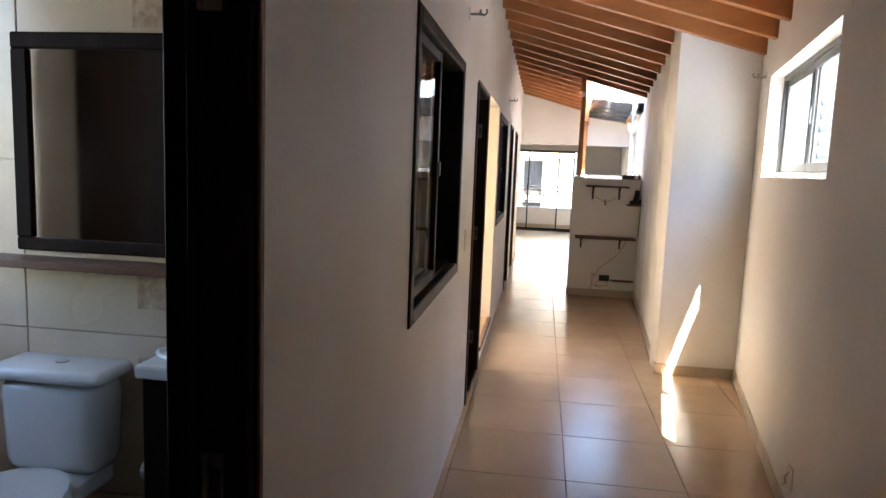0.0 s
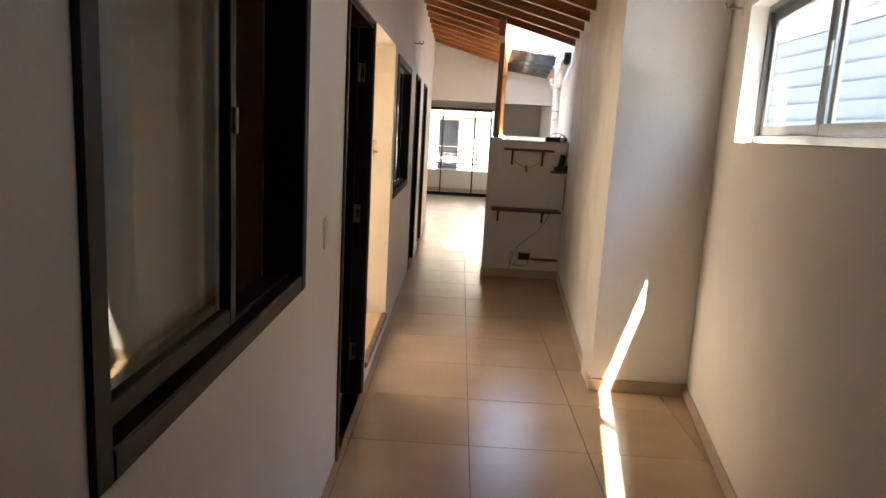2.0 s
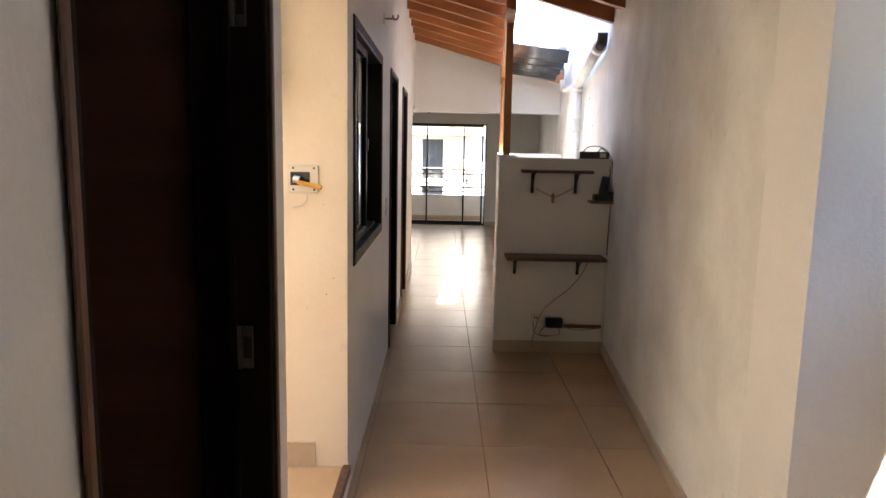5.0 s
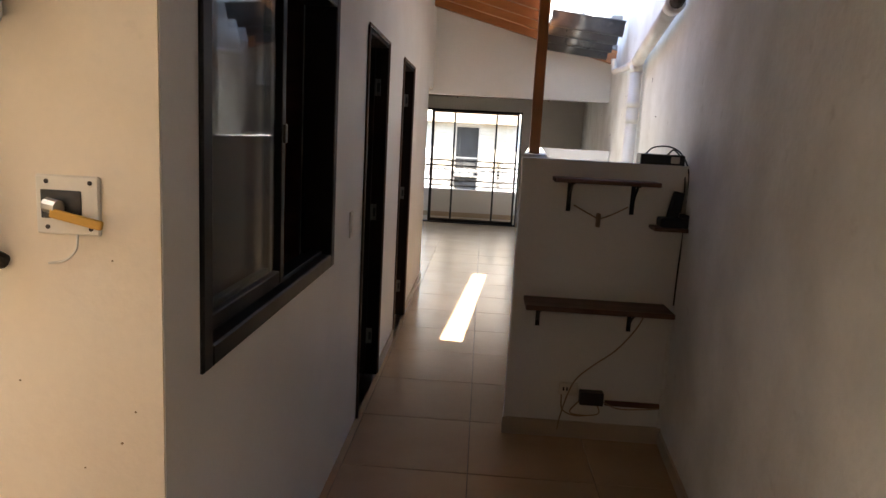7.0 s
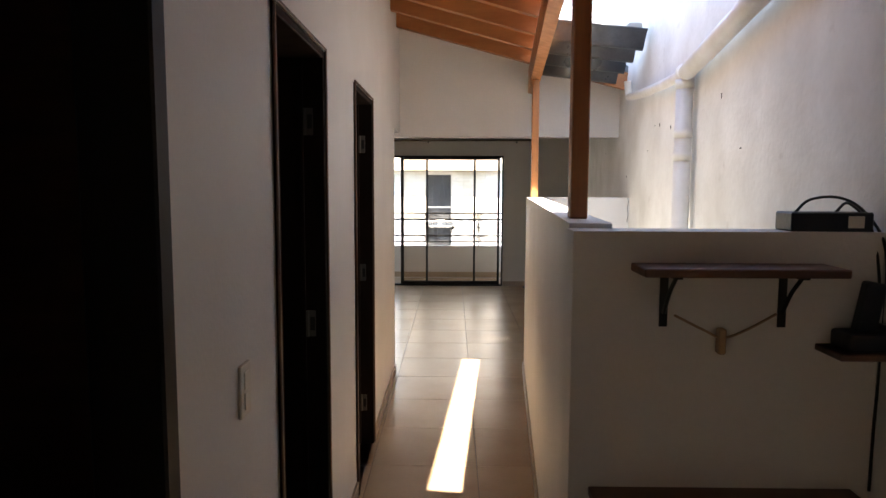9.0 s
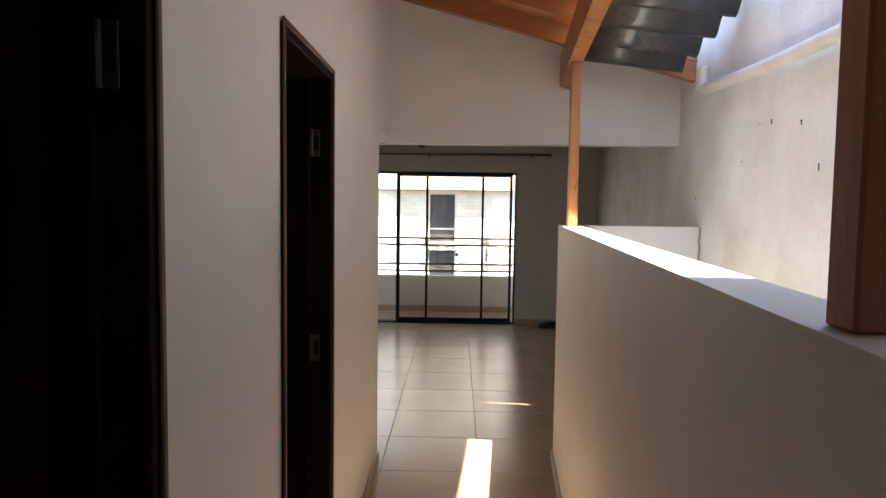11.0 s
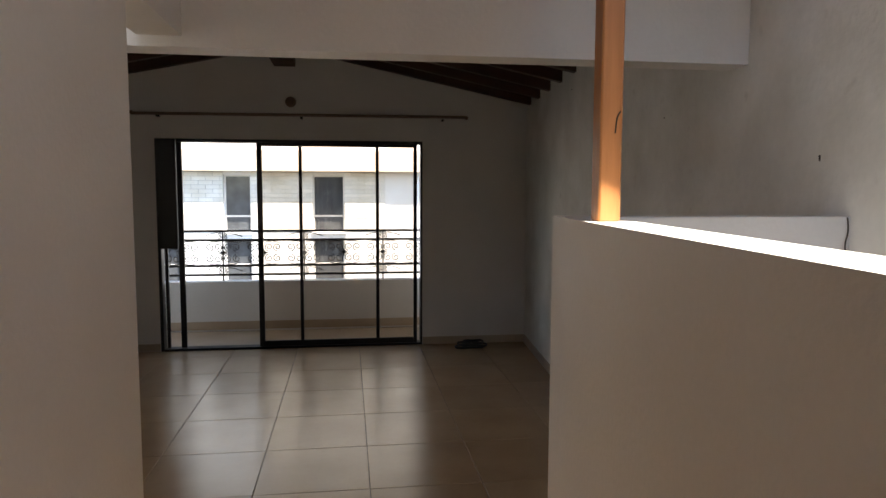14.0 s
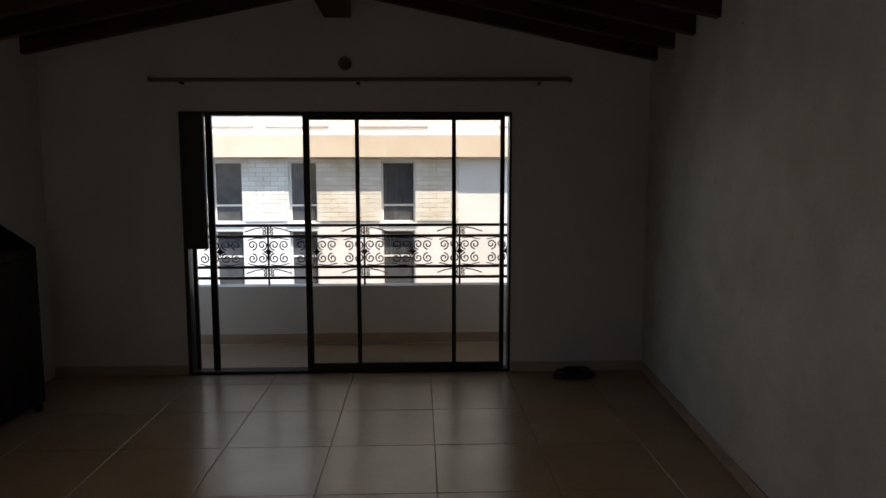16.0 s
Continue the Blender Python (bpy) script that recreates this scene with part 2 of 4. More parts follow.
def wall(name, p, q, thick, z0, z1, holes, material, label, z1b=None):
    """A wall whose face runs from p to q, thickness to the left of that way; holes: (u0, u1, z0, z1)."""
    bm = bmesh.new()
    p, q = Vector((*p, 0)), Vector((*q, 0))
    d = (q - p).normalized()
    n = Vector((-d.y, d.x, 0)) * thick
    length = (q - p).length
    z1b = z1 if z1b is None else z1b
    us = sorted({0.0, length, *[h[0] for h in holes], *[h[1] for h in holes]})
    for a, b in zip(us, us[1:]):
        hs = sorted((h for h in holes if h[0] < (a + b) / 2 < h[1]), key=lambda h: h[2])
        lo = z0
        segs = []
        for h in hs:
            if h[2] > lo:
                segs.append((lo, h[2], False))
            lo = h[3]
        segs.append((lo, 0, True))
        for s0, s1, top in segs:
            ta = z1 + (z1b - z1) * a / length if top else s1
            tb = z1 + (z1b - z1) * b / length if top else s1
            vs = [bm.verts.new(v) for v in (
                p + d * a + Vector((0, 0, s0)), p + d * b + Vector((0, 0, s0)), p + d * b + n + Vector((0, 0, s0)), p + d * a + n + Vector((0, 0, s0)),
                p + d * a + Vector((0, 0, ta)), p + d * b + Vector((0, 0, tb)), p + d * b + n + Vector((0, 0, tb)), p + d * a + n + Vector((0, 0, ta)))]
            for f in ((0, 3, 2, 1), (4, 5, 6, 7), (0, 1, 5, 4), (1, 2, 6, 5), (2, 3, 7, 6), (3, 0, 4, 7)):
                bm.faces.new([vs[i] for i in f])
    bmesh.ops.remove_doubles(bm, verts=bm.verts[:], dist=0.0005)
    seen = {}
    for f in bm.faces[:]:
        key = tuple(sorted((round(v.co.x, 4), round(v.co.y, 4), round(v.co.z, 4)) for v in f.verts))
        seen.setdefault(key, []).append(f)
    bmesh.ops.delete(bm, geom=[f for fs in seen.values() if len(fs) > 1 for f in fs], context="FACES_ONLY")
    return setting(name, bm, material, label, "wall")


# ---- plan ----
def right_x(y):          # face of the long wall beyond the pier
    return 1.39 + 0.077 * (y - 5.25)


def right0_x(y):         # face of the wall with the high window
    return 1.609 + 0.161 * (y - 2.94)


def half_x(y):           # corridor face of the half-height wall
    return 0.81 + 0.0738 * (y - 8.45)


def roof_z(x, y):        # underside of the corridor rafters
    return 2.93 - 0.27 * x - 0.008 * (y - 9)


RAF = 0.12
END_Y, FRONT_Y = 12.25, 17.155
HALF_END = 12.335
TOP, STUB = 1.482, 1.468

# left wall: bathroom door, window, door, laundry opening, window, two doors
Y0 = -1.6
def u(y): return y - Y0
wall("wall_left", (0, Y0), (0, 12.818), 0.14, -0.05, 3.06, [
    (u(0.07), u(0.84), 0, 2.08), (u(2.095), u(3.42), 1.0, 2.09), (u(4.15), u(4.98), 0, 2.08), (u(5.12), u(6.26), 0.12, 2.11),
    (u(6.43), u(7.78), 0.99, 2.08), (u(8.48), u(9.205), 0, 2.08), (u(9.975), u(10.69), 0, 2.08), (u(END_Y), u(12.818), -0.06, 2.045)], WALL, "smooth white painted corridor wall with dark doors and windows")
# right wall with the high window
p0, p1 = (right0_x(Y0), Y0), (right0_x(5.25), 5.25)
k0 = math.hypot(1, 0.161)
wall("wall_right_window", p1, p0, 0.13, -0.05, 2.62, [((5.25 - 4.80) * k0, (5.25 - 2.94) * k0, 1.563, 2.235)], WALL, "white painted wall with a high window", z1b=2.9)
wall("wall_pier", (right0_x(5.25) + 0.2, 5.25), (1.39, 5.25), -0.3, -0.05, 2.75, [], WALL, "white painted pier end facing the walk")
wall("wall_right", (right_x(FRONT_Y + 1.6), FRONT_Y + 1.6), (right_x(5.28), 5.28), 0.3, -1.3, 3.6, [], WALL_OLD, "white plastered party wall with stains and nail marks")
wall("wall_back", (1.2, Y0), (-0.2, Y0), -0.15, -0.05, 3.2, [], WALL, "plain white wall")

# half wall round the stairwell
wall("half_wall_stub", (0.81, 8.45), (right_x(8.45), 8.45), 0.12, -1.3, STUB, [], WALL, "white half-height wall with shelves")
wall("half_wall_long", (half_x(8.57), 8.57), (half_x(HALF_END - 0.12), HALF_END - 0.12), -0.12, -1.3, TOP, [], WALL, "white half-height wall beside the stairwell")
wall("half_wall_end", (half_x(HALF_END), HALF_END - 0.12), (right_x(HALF_END), HALF_END - 0.12), 0.12, -1.3, TOP, [], WALL, "white half-height wall at the end of the stairwell")
# Closes the stairwell unseen; set high so its sunlit top brightens the party wall.
bm = bmesh.new()
box(bm, 0.85, 2.1, 8.5, 12.3, -0.95, -0.85)
setting("stairwell_floor", bm, WALL, "unseen plain floor closing the stairwell, raised to bounce sunlight", "floor")

# gable wall over the opening to the living room
bm = bmesh.new()
xs = [(-2.4, 2.48), (-0.14, 2.93), (0.0, roof_z(0, 12.8) + RAF), (right_x(12.8), roof_z(right_x(12.8), 12.8) + RAF)]
for y in (12.82, 12.95):
    for x, z in xs:
        bm.verts.new((x, y, 2.01)), bm.verts.new((x, y, z))
bm.verts.ensure_lookup_table()
v = bm.verts
for i in range(3):
    a = 2 * i
    bm.faces.new((v[a], v[a + 2], v[a + 3], v[a + 1]))
    bm.faces.new((v[a + 8], v[a + 9], v[a + 11], v[a + 10]))
    bm.faces.new((v[a], v[a + 8], v[a + 10], v[a + 2]))
    bm.faces.new((v[a + 1], v[a + 3], v[a + 11], v[a + 9]))
setting("wall_gable_beam", bm, WALL, "white painted beam and gable over the living room opening", "wall")

# living room
LX = -2.26
wall("wall_room_left", (LX, 12.16), (LX, FRONT_Y), 0.14, -0.05, 2.62, [], WALL, "white painted living room wall")
wall("wall_room_back", (LX, 12.16), (-0.14, 12.16), 0.13, -0.05, 3.0, [], WALL, "white painted living room back wall")
wall("wall_front", (LX - 0.14, FRONT_Y), (2.45, FRONT_Y), 0.14, -0.05, 3.2, [(-1.245 - LX + 0.14, 1.255 - LX + 0.14, 0, 2.015)], WALL, "white painted gable wall with a sliding balcony door")

# dark rooms behind the left wall
bm = bmesh.new()
box(bm, -2.1, -2.0, -1.6, 1.2, -0.05, 2.6), box(bm, -2.1, -2.0, 1.75, 2.05, -0.05, 2.6)
box(bm, -2.1, -2.0, 1.2, 1.75, -0.05, 1.1), box(bm, -2.1, -2.0, 1.2, 1.75, 2.3, 2.6)
setting("wall_bathroom_outer", bm, BATHTILE, "cream tiled outer wall of the bathroom with a small window opening", "wall")
bm = bmesh.new()
box(bm, -2.8, -0.14, 2.05, 2.06, -0.05, 2.6)
setting("wall_bathroom", bm, BATHTILE, "cream tiled bathroom wall behind the toilet", "wall")
# Brown instead of white, to put the darkness of these rooms into the colour.
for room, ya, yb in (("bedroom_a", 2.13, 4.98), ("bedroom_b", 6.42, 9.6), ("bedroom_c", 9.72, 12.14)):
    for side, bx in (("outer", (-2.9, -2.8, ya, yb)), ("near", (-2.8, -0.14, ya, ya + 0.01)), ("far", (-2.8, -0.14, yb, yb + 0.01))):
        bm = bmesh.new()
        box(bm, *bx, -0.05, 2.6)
        setting("wall_" + room + "_" + side, bm, SHELF, "plain inner wall of a side room, brown so that it reads unlit", "wall")
# Back wall made brown to darken what the mirror shows.
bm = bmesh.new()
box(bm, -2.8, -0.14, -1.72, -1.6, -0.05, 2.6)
setting("wall_bathroom_back", bm, SHELF, "back wall of the bathroom, brown to darken the mirror's reflection", "wall")
# Panel out of direct view, added so that the mirror reflects something dark.
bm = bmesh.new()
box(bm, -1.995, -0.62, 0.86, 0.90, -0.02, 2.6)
setting("wall_bathroom_mirror_blocker", bm, DARK, "added dark panel that keeps the mirror's reflection dark", "wall")
bm = bmesh.new()
for ya, yb in ((-1.75, 2.12), (2.12, 5.05), (6.4, 12.15)):
    box(bm, -2.9, -0.14, ya, yb, 2.6, 2.68)
setting("ceiling_side_rooms", bm, WALL, "plain white ceiling of the side rooms", "ceiling")
bm = bmesh.new()
box(bm, -2.9, -0.14, -1.75, 12.15, -0.1, -0.02)
setting("floor_side_rooms", bm, GROUT, "plain floor of the side rooms in the dark grout colour", "floor")

# laundry recess: raised floor, three walls, open to the sky at the back
bm = bmesh.new()
box(bm, -1.7, -0.02, 5.12, 6.26, 0.0, 0.12)
setting("floor_laundry", bm, BASE, "raised beige tiled laundry floor", "floor")
for side, bx in (("far", (-1.84, -0.14, 6.26, 6.40, 0, 3.0)), ("far_lining", (-1.70, -0.002, 6.256, 6.2599, 0.12, 2.11)), ("near", (-1.84, -0.14, 4.99, 5.12, 0, 3.0)), ("back", (-1.84, -1.70, 5.12, 6.26, 0, 3.0))):
    bm = bmesh.new()
    box(bm, *bx)
    setting("wall_laundry_" + side, bm, PEACH, "cream painted laundry wall with smudges", "wall")
bm = bmesh.new()
box(bm, -0.7, -0.14, 5.12, 6.26, 2.35, 2.43)
setting("ceiling_laundry", bm, PEACH, "cream ceiling strip of the laundry recess", "ceiling")
bm = bmesh.new()
box(bm, -1.0, -0.141, 6.245, 6.26, 0.12, 0.24)
setting("baseboard_laundry", bm, BASE, "beige tile skirting in the laundry", "baseboard")
bm = bmesh.new()
box(bm, -0.02, 0.012, 5.12, 6.26, 0.10, 0.135)
setting("trim_laundry_step", bm, EDGE, "brown worn edge strip of the laundry step", "trim")

# skirtings
def skirt(name, p, q, h=0.075, t=0.012, side=1):
    bm = bmesh.new()
    p, q = Vector((*p, 0)), Vector((*q, 0))
    d = (q - p).normalized()
    n = Vector((-d.y, d.x, 0)) * t * side
    vs = [bm.verts.new(a + b + Vector((0, 0, z))) for z in (0, h) for a, b in ((p, n * 0), (q, n * 0), (q, n), (p, n))]
    for f in ((0, 3, 2, 1), (4, 5, 6, 7), (0, 1, 5, 4), (1, 2, 6, 5), (2, 3, 7, 6), (3, 0, 4, 7)):
        bm.faces.new([vs[i] for i in f])
    return setting(name, bm, BASE, "beige tile skirting along the wall foot", "baseboard")


skirt("baseboard_a", (right0_x(Y0), Y0), (right0_x(5.25), 5.25))
skirt("baseboard_b", (1.38, 5.25), (right0_x(5.25), 5.25), side=-1)
skirt("baseboard_c", (1.39, 5.238), (right_x(8.45), 8.45))
skirt("baseboard_d", (0.80, 8.45), (right_x(8.45), 8.45), h=0.09, side=-1)
skirt("baseboard_e", (0.81, 8.44), (half_x(HALF_END), HALF_END))
skirt("baseboard_f", (right_x(HALF_END), HALF_END), (right_x(FRONT_Y), FRONT_Y))
skirt("baseboard_g", (1.26, FRONT_Y), (2.3, FRONT_Y), side=-1)
skirt("baseboard_h", (LX, FRONT_Y), (-1.25, FRONT_Y), side=-1)
for i, (a, b) in enumerate(((9.22, 9.96), (10.705, END_Y))):
    skirt("baseboard_" + "ij"[i], (0, a), (0, b), side=-1)

# floor bed under the tiles
bm = bmesh.new()
box(bm, -0.14, 2.3, Y0, 8.45, -0.12, -0.006)
box(bm, -0.14, 0.88, 8.45, 12.2, -0.12, -0.006)
box(bm, -2.4, 2.5, 12.2, FRONT_Y + 0.2, -0.12, -0.006)
FLOOR = setting("floor", bm, GROUT, "beige porcelain tile floor with thin dark joints", "floor")


# ---- roof ----
def slope_box(bm, x0, x1, y0, y1, zf, lift, thick, x2=None):
    vs = []
    x2 = x1 if x2 is None else x2
    for dz in (lift, lift + thick):
        for x, y in ((x0, y0), (x1, y0), (x2, y1), (x0, y1)):
            vs.append(bm.verts.new((x, y, zf(x, y) + dz)))
    for f in ((0, 3, 2, 1), (4, 5, 6, 7), (0, 1, 5, 4), (1, 2, 6, 5), (2, 3, 7, 6), (3, 0, 4, 7)):
        bm.faces.new([vs[i] for i in f])


VOID0, VOID1 = 8.78, 12.45
def plate_x(y): return half_x(y) + 0.05
bm = bmesh.new()
random.seed(4)
x = -0.14
while x < 2.4:
    w = 0.095
    xe = min(x + w - 0.004, right0_x(5.2) + 0.12)
    lift = RAF + random.uniform(0, 0.003)
    ys = max(-1.75, 2.94 + (x - 1.609 - 0.10) / 0.161)
    if ys < 5.2:
        slope_box(bm, x, xe, ys, VOID0, roof_z, lift, 0.02)
    slope_box(bm, x, xe, VOID1, 12.80, roof_z, lift, 0.02)
    if x < 0.7:
        slope_box(bm, x, xe, VOID0, VOID1, roof_z, lift, 0.02)
    x += w
for k in range(12):      # boards that end along the plate beam
    ya, yb = VOID0 + (VOID1 - VOID0) * k / 12, VOID0 + (VOID1 - VOID0) * (k + 1) / 12
    slope_box(bm, 0.715, plate_x(ya) + 0.035, ya, yb - 0.003, roof_z, RAF + 0.001, 0.02)
setting("ceiling_corridor", bm, DECK, "orange varnished plank ceiling of the sloping roof", "ceiling")
bm = bmesh.new()
slope_box(bm, -0.3, right0_x(-1.8) + 0.15, -1.8, 5.25, roof_z, RAF + 0.03, 0.05, right0_x(5.25) + 0.15)
slope_box(bm, -0.3, right_x(5.25) + 0.3, 5.25, VOID0, roof_z, RAF + 0.03, 0.05, right_x(VOID0) + 0.3)
slope_box(bm, -0.3, 0.90, VOID0, VOID1, roof_z, RAF + 0.03, 0.05)
slope_box(bm, -0.3, 2.6, VOID1, 12.85, roof_z, RAF + 0.03, 0.05)
setting("roof_corridor", bm, CORR, "grey roof covering over the corridor", "roof")

RAFTERS = thing("roof_rafters", "orange varnished timber rafters sloping over the corridor", "rafters")
y = 4.22 - 12 * 0.455
while y < 12.7:
    xe = right0_x(y) if y < 5.25 else right_x(y)
    if abs(y - VOID1) < 0.23:
        y = VOID1 + 0.03
    if VOID0 + 0.05 < y < VOID1 - 0.05:
        xe = plate_x(y) + 0.05
    bm = bmesh.new()
    slope_box(bm, 0.002, xe - 0.002, y - 0.03, y + 0.03, roof_z, 0, RAF - 0.002)
    part("rafter", bm, WOOD, RAFTERS)
    y += 0.455

# plate beam on two posts along the half wall
bm = bmesh.new()
vs = []
for y in (8.4, 12.74):
    for dx, dz in ((-0.035, -0.20), (0.035, -0.20), (0.035, 0.0), (-0.035, 0.0)):
        x = plate_x(y) + dx
        vs.append(bm.verts.new((x, y, roof_z(x, y) + dz - 0.003)))
for i in range(4):
    bm.faces.new((vs[i], vs[(i + 1) % 4], vs[4 + (i + 1) % 4], vs[4 + i]))
bm.faces.new(vs[:4]), bm.faces.new(vs[4:])
tagged(link("roof_beam", bm, POST), "orange timber beam carried on posts beside the stairwell", "beam")
for px, py, label in ((0.892, 8.85, "square timber post, dark on its shaded side, on the half wall"), (1.124, 12.01, "square varnished timber post on the half wall")):
    h = 0.028 if py < 9 else 0.0265
    bm = rbox(px - h, px + h, py - h, py + h, TOP, roof_z(px, py) - 0.205, 0.004)
    tagged(link("timber_post", bm, POST), label, "post", "posts on the half wall")

# living room roof
def room_z(x, y): return 2.85 - 0.205 * abs(x + 0.05)
bm = bmesh.new()
for xa, xb in ((LX - 0.1, -0.05), (-0.05, 2.5)):
    n = 24
    for i in range(n):
        a, b = xa + (xb - xa) * i / n, xa + (xb - xa) * (i + 1) / n - 0.004
        slope_box(bm, a, b, 12.96, FRONT_Y - 0.002, room_z, RAF + random.uniform(0, 0.003), 0.02)
setting("ceiling_room", bm, DECK_SHADED, "varnished plank ceiling of the living room gable, room shade in its colour", "ceiling")
bm = bmesh.new()
slope_box(bm, LX - 0.3, -0.05, 12.8, FRONT_Y + 1.5, room_z, RAF + 0.03, 0.05)
slope_box(bm, -0.05, 2.6, 12.8, FRONT_Y + 1.5, room_z, RAF + 0.03, 0.05)
setting("roof_room", bm, CORR, "grey roof covering over the living room", "roof")
ROOMRAF = thing("living_room_rafters", "varnished timber rafters and ridge beam of the living room", "rafters")
y = 13.2
while y < FRONT_Y:
    for xa, xb in ((LX + 0.002, -0.10), (0.0, right_x(y) - 0.002)):
        bm = bmesh.new()
        slope_box(bm, xa, xb, y - 0.03, y + 0.03, room_z, 0, RAF - 0.002)
        part("rafter", bm, WOOD_SHADED, ROOMRAF)
    y += 0.42
part("ridge_beam", rbox(-0.15, 0.05, 12.96, FRONT_Y - 0.002, 2.70, 2.90, 0.005), WOOD_SHADED, ROOMRAF)


# ---- doors and windows ----
def corridor_window(name, y0, y1, z0, z1, label):
    """Sliding window in the left wall: near half glazed twice, far half slid open."""
    w = tagged(new(name), label, "window", "", "structure")
    d = 0.055
    for bx in ((y0, y0 + d, z0, z1), (y1 - d, y1, z0, z1), (y0 + d, y1 - d, z0, z0 + d), (y0 + d, y1 - d, z1 - d, z1)):
        part("window_frame", rbox(-0.12, 0.010, *bx, 0.005), BRONZE, w)
    part("track", rbox(-0.085, -0.03, y0 + d, y1 - d, z0 + d, z0 + d + 0.014, 0.002), BRONZE, w)
    m = y0 + (y1 - y0) * 0.52
    for x, a, b in ((-0.030, y0 + d, m), (-0.075, y0 + d + 0.02, m + 0.03)):
        for sy in (a, b - 0.04):
            part("sash_stile", rbox(x - 0.014, x + 0.014, sy, sy + 0.04, z0 + d + 0.015, z1 - d - 0.002, 0.003), BRONZE, w)
        for sz in (z0 + d + 0.015, z1 - d - 0.045):
            part("sash_rail", rbox(x - 0.013, x + 0.013, a + 0.04, b - 0.04, sz, sz + 0.04, 0.003), BRONZE, w)
        bm = bmesh.new()
        box(bm, x - 0.002, x + 0.002, a + 0.038, b - 0.038, z0 + d + 0.05, z1 - d - 0.04)
        part("pane", bm, GLASS, w)
    part("latch", rbox(-0.018, -0.006, m - 0.03, m - 0.012, (z0 + z1) / 2 - 0.03, (z0 + z1) / 2 + 0.03, 0.003), HINGE, w)
    return w


corridor_window("window_1", 2.095, 3.42, 1.0, 2.09, "dark bronze sliding window, half open, reflecting the corridor")
corridor_window("window_2", 6.43, 7.78, 0.99, 2.08, "dark bronze sliding window, half open, beside the laundry")


def door_frame(name, y0, y1, label, depth=0.16):
    """A dark timber door lining without its leaf; hinge plates stay on the far jamb."""
    f = tagged(new(name), label, "door frame", "", "structure")
    for a, b in ((y0, y0 + 0.03), (y1 - 0.03, y1)):
        part("jamb", rbox(-depth, 0.006, a, b, 0.0, 2.08, 0.003), DARK, f)
    part("head", rbox(-depth, 0.006, y0 + 0.03, y1 - 0.03, 2.05, 2.08, 0.003), DARK, f)
    for a, b in ((y0 - 0.012, y0 + 0.006), (y1 - 0.006, y1 + 0.012)):
        part("casing", rbox(0.006, 0.014, a, b, 0.0, 2.092, 0.003), EDGE, f, "worn brown edge strip")
    part("casing", rbox(0.006, 0.014, y0 + 0.006, y1 - 0.006, 2.078, 2.092, 0.003), EDGE, f, "worn brown edge strip")
    part("stop", rbox(-0.085, -0.07, y1 - 0.042, y1 - 0.03, 0.0, 2.05, 0.002), DARK, f)
    for z in (0.26, 1.06, 1.82):
        h = part("hinge", rbox(-0.060, -0.034, y1 - 0.033, y1 - 0.0295, z - 0.05, z + 0.05, 0.001), HINGE, f, "bare steel hinge plate")
        bm = bmesh.new()
        rod(bm, (-0.064, y1 - 0.036, z - 0.05), (-0.064, y1 - 0.036, z + 0.05), 0.006, 8)
        part("knuckle", bm, HINGE, h)
        part("recess", rbox(-0.055, -0.037, y1 - 0.0345, y1 - 0.0325, z - 0.026, z + 0.026, 0.0005), BLACKPL, h)
    return f


door_frame("door_1", 4.15, 4.98, "dark stained door frame with no leaf and bare hinges")
door_frame("door_2", 8.48, 9.205, "dark stained door frame with no leaf and bare hinges")
door_frame("door_3", 9.975, 10.69, "dark stained door frame with no leaf and bare hinges")
door_frame("door_4", 0.07, 0.84, "dark stained bathroom door frame standing open", 0.128)

# high window in the right wall: deep white reveal, grey sliding sashes near the outer face
W3 = tagged(new("window_3"), "grey aluminium sliding window in a deep white reveal", "window", "", "structure")
ang = math.atan(0.161)
W3.matrix_basis = Matrix.Translation((right0_x(2.94), 2.94, 0)) @ Matrix.Rotation(-ang, 4, "Z")
L3 = 1.86 * k0


def part_local(name, bm, material, parent, label=""):
    ob = link(name, bm, material)
    ob.parent = parent
    return tagged(ob, label)


for bx in ((0, 0.035, 1.563, 2.235), (L3 - 0.035, L3, 1.563, 2.235), (0.035, L3 - 0.035, 1.563, 1.60), (0.035, L3 - 0.035, 2.20, 2.235)):
    part_local("window_frame", rbox(0.085, 0.128, *bx, 0.003), GREYMETAL, W3)
for x, a, b in ((0.098, 0.035, L3 * 0.53), (0.115, L3 * 0.47, L3 - 0.035)):
    for sy in (a, b - 0.045):
        part_local("sash_stile", rbox(x - 0.008, x + 0.008, sy, sy + 0.045, 1.602, 2.198, 0.002), GREYMETAL, W3)
    for sz in (1.602, 2.153):
        part_local("sash_rail", rbox(x - 0.0075, x + 0.0075, a + 0.045, b - 0.045, sz, sz + 0.045, 0.002), GREYMETAL, W3)
    bm = bmesh.new()
    box(bm, x - 0.002, x + 0.002, a + 0.03, b - 0.03, 1.63, 2.17)
    g = part_local("pane", bm, GLASS, W3)
    g.visible_shadow = False
part_local("latch", rbox(0.082, 0.091, L3 * 0.5 - 0.02, L3 * 0.5, 1.86, 1.95, 0.003), STEEL, W3, "steel latch")

# balcony door
DX = [-1.245, 1.255]
SD = tagged(new("door_5"), "black framed sliding balcony door standing part open", "door", "", "structure")
for bx in ((DX[0], DX[0] + 0.03, 0.0, 2.015), (DX[1] - 0.018, DX[1], 0.0, 2.015)):
    part("door_frame", rbox(bx[0], bx[1], FRONT_Y - 0.01, FRONT_Y + 0.10, bx[2], bx[3], 0.003), BLACK, SD)
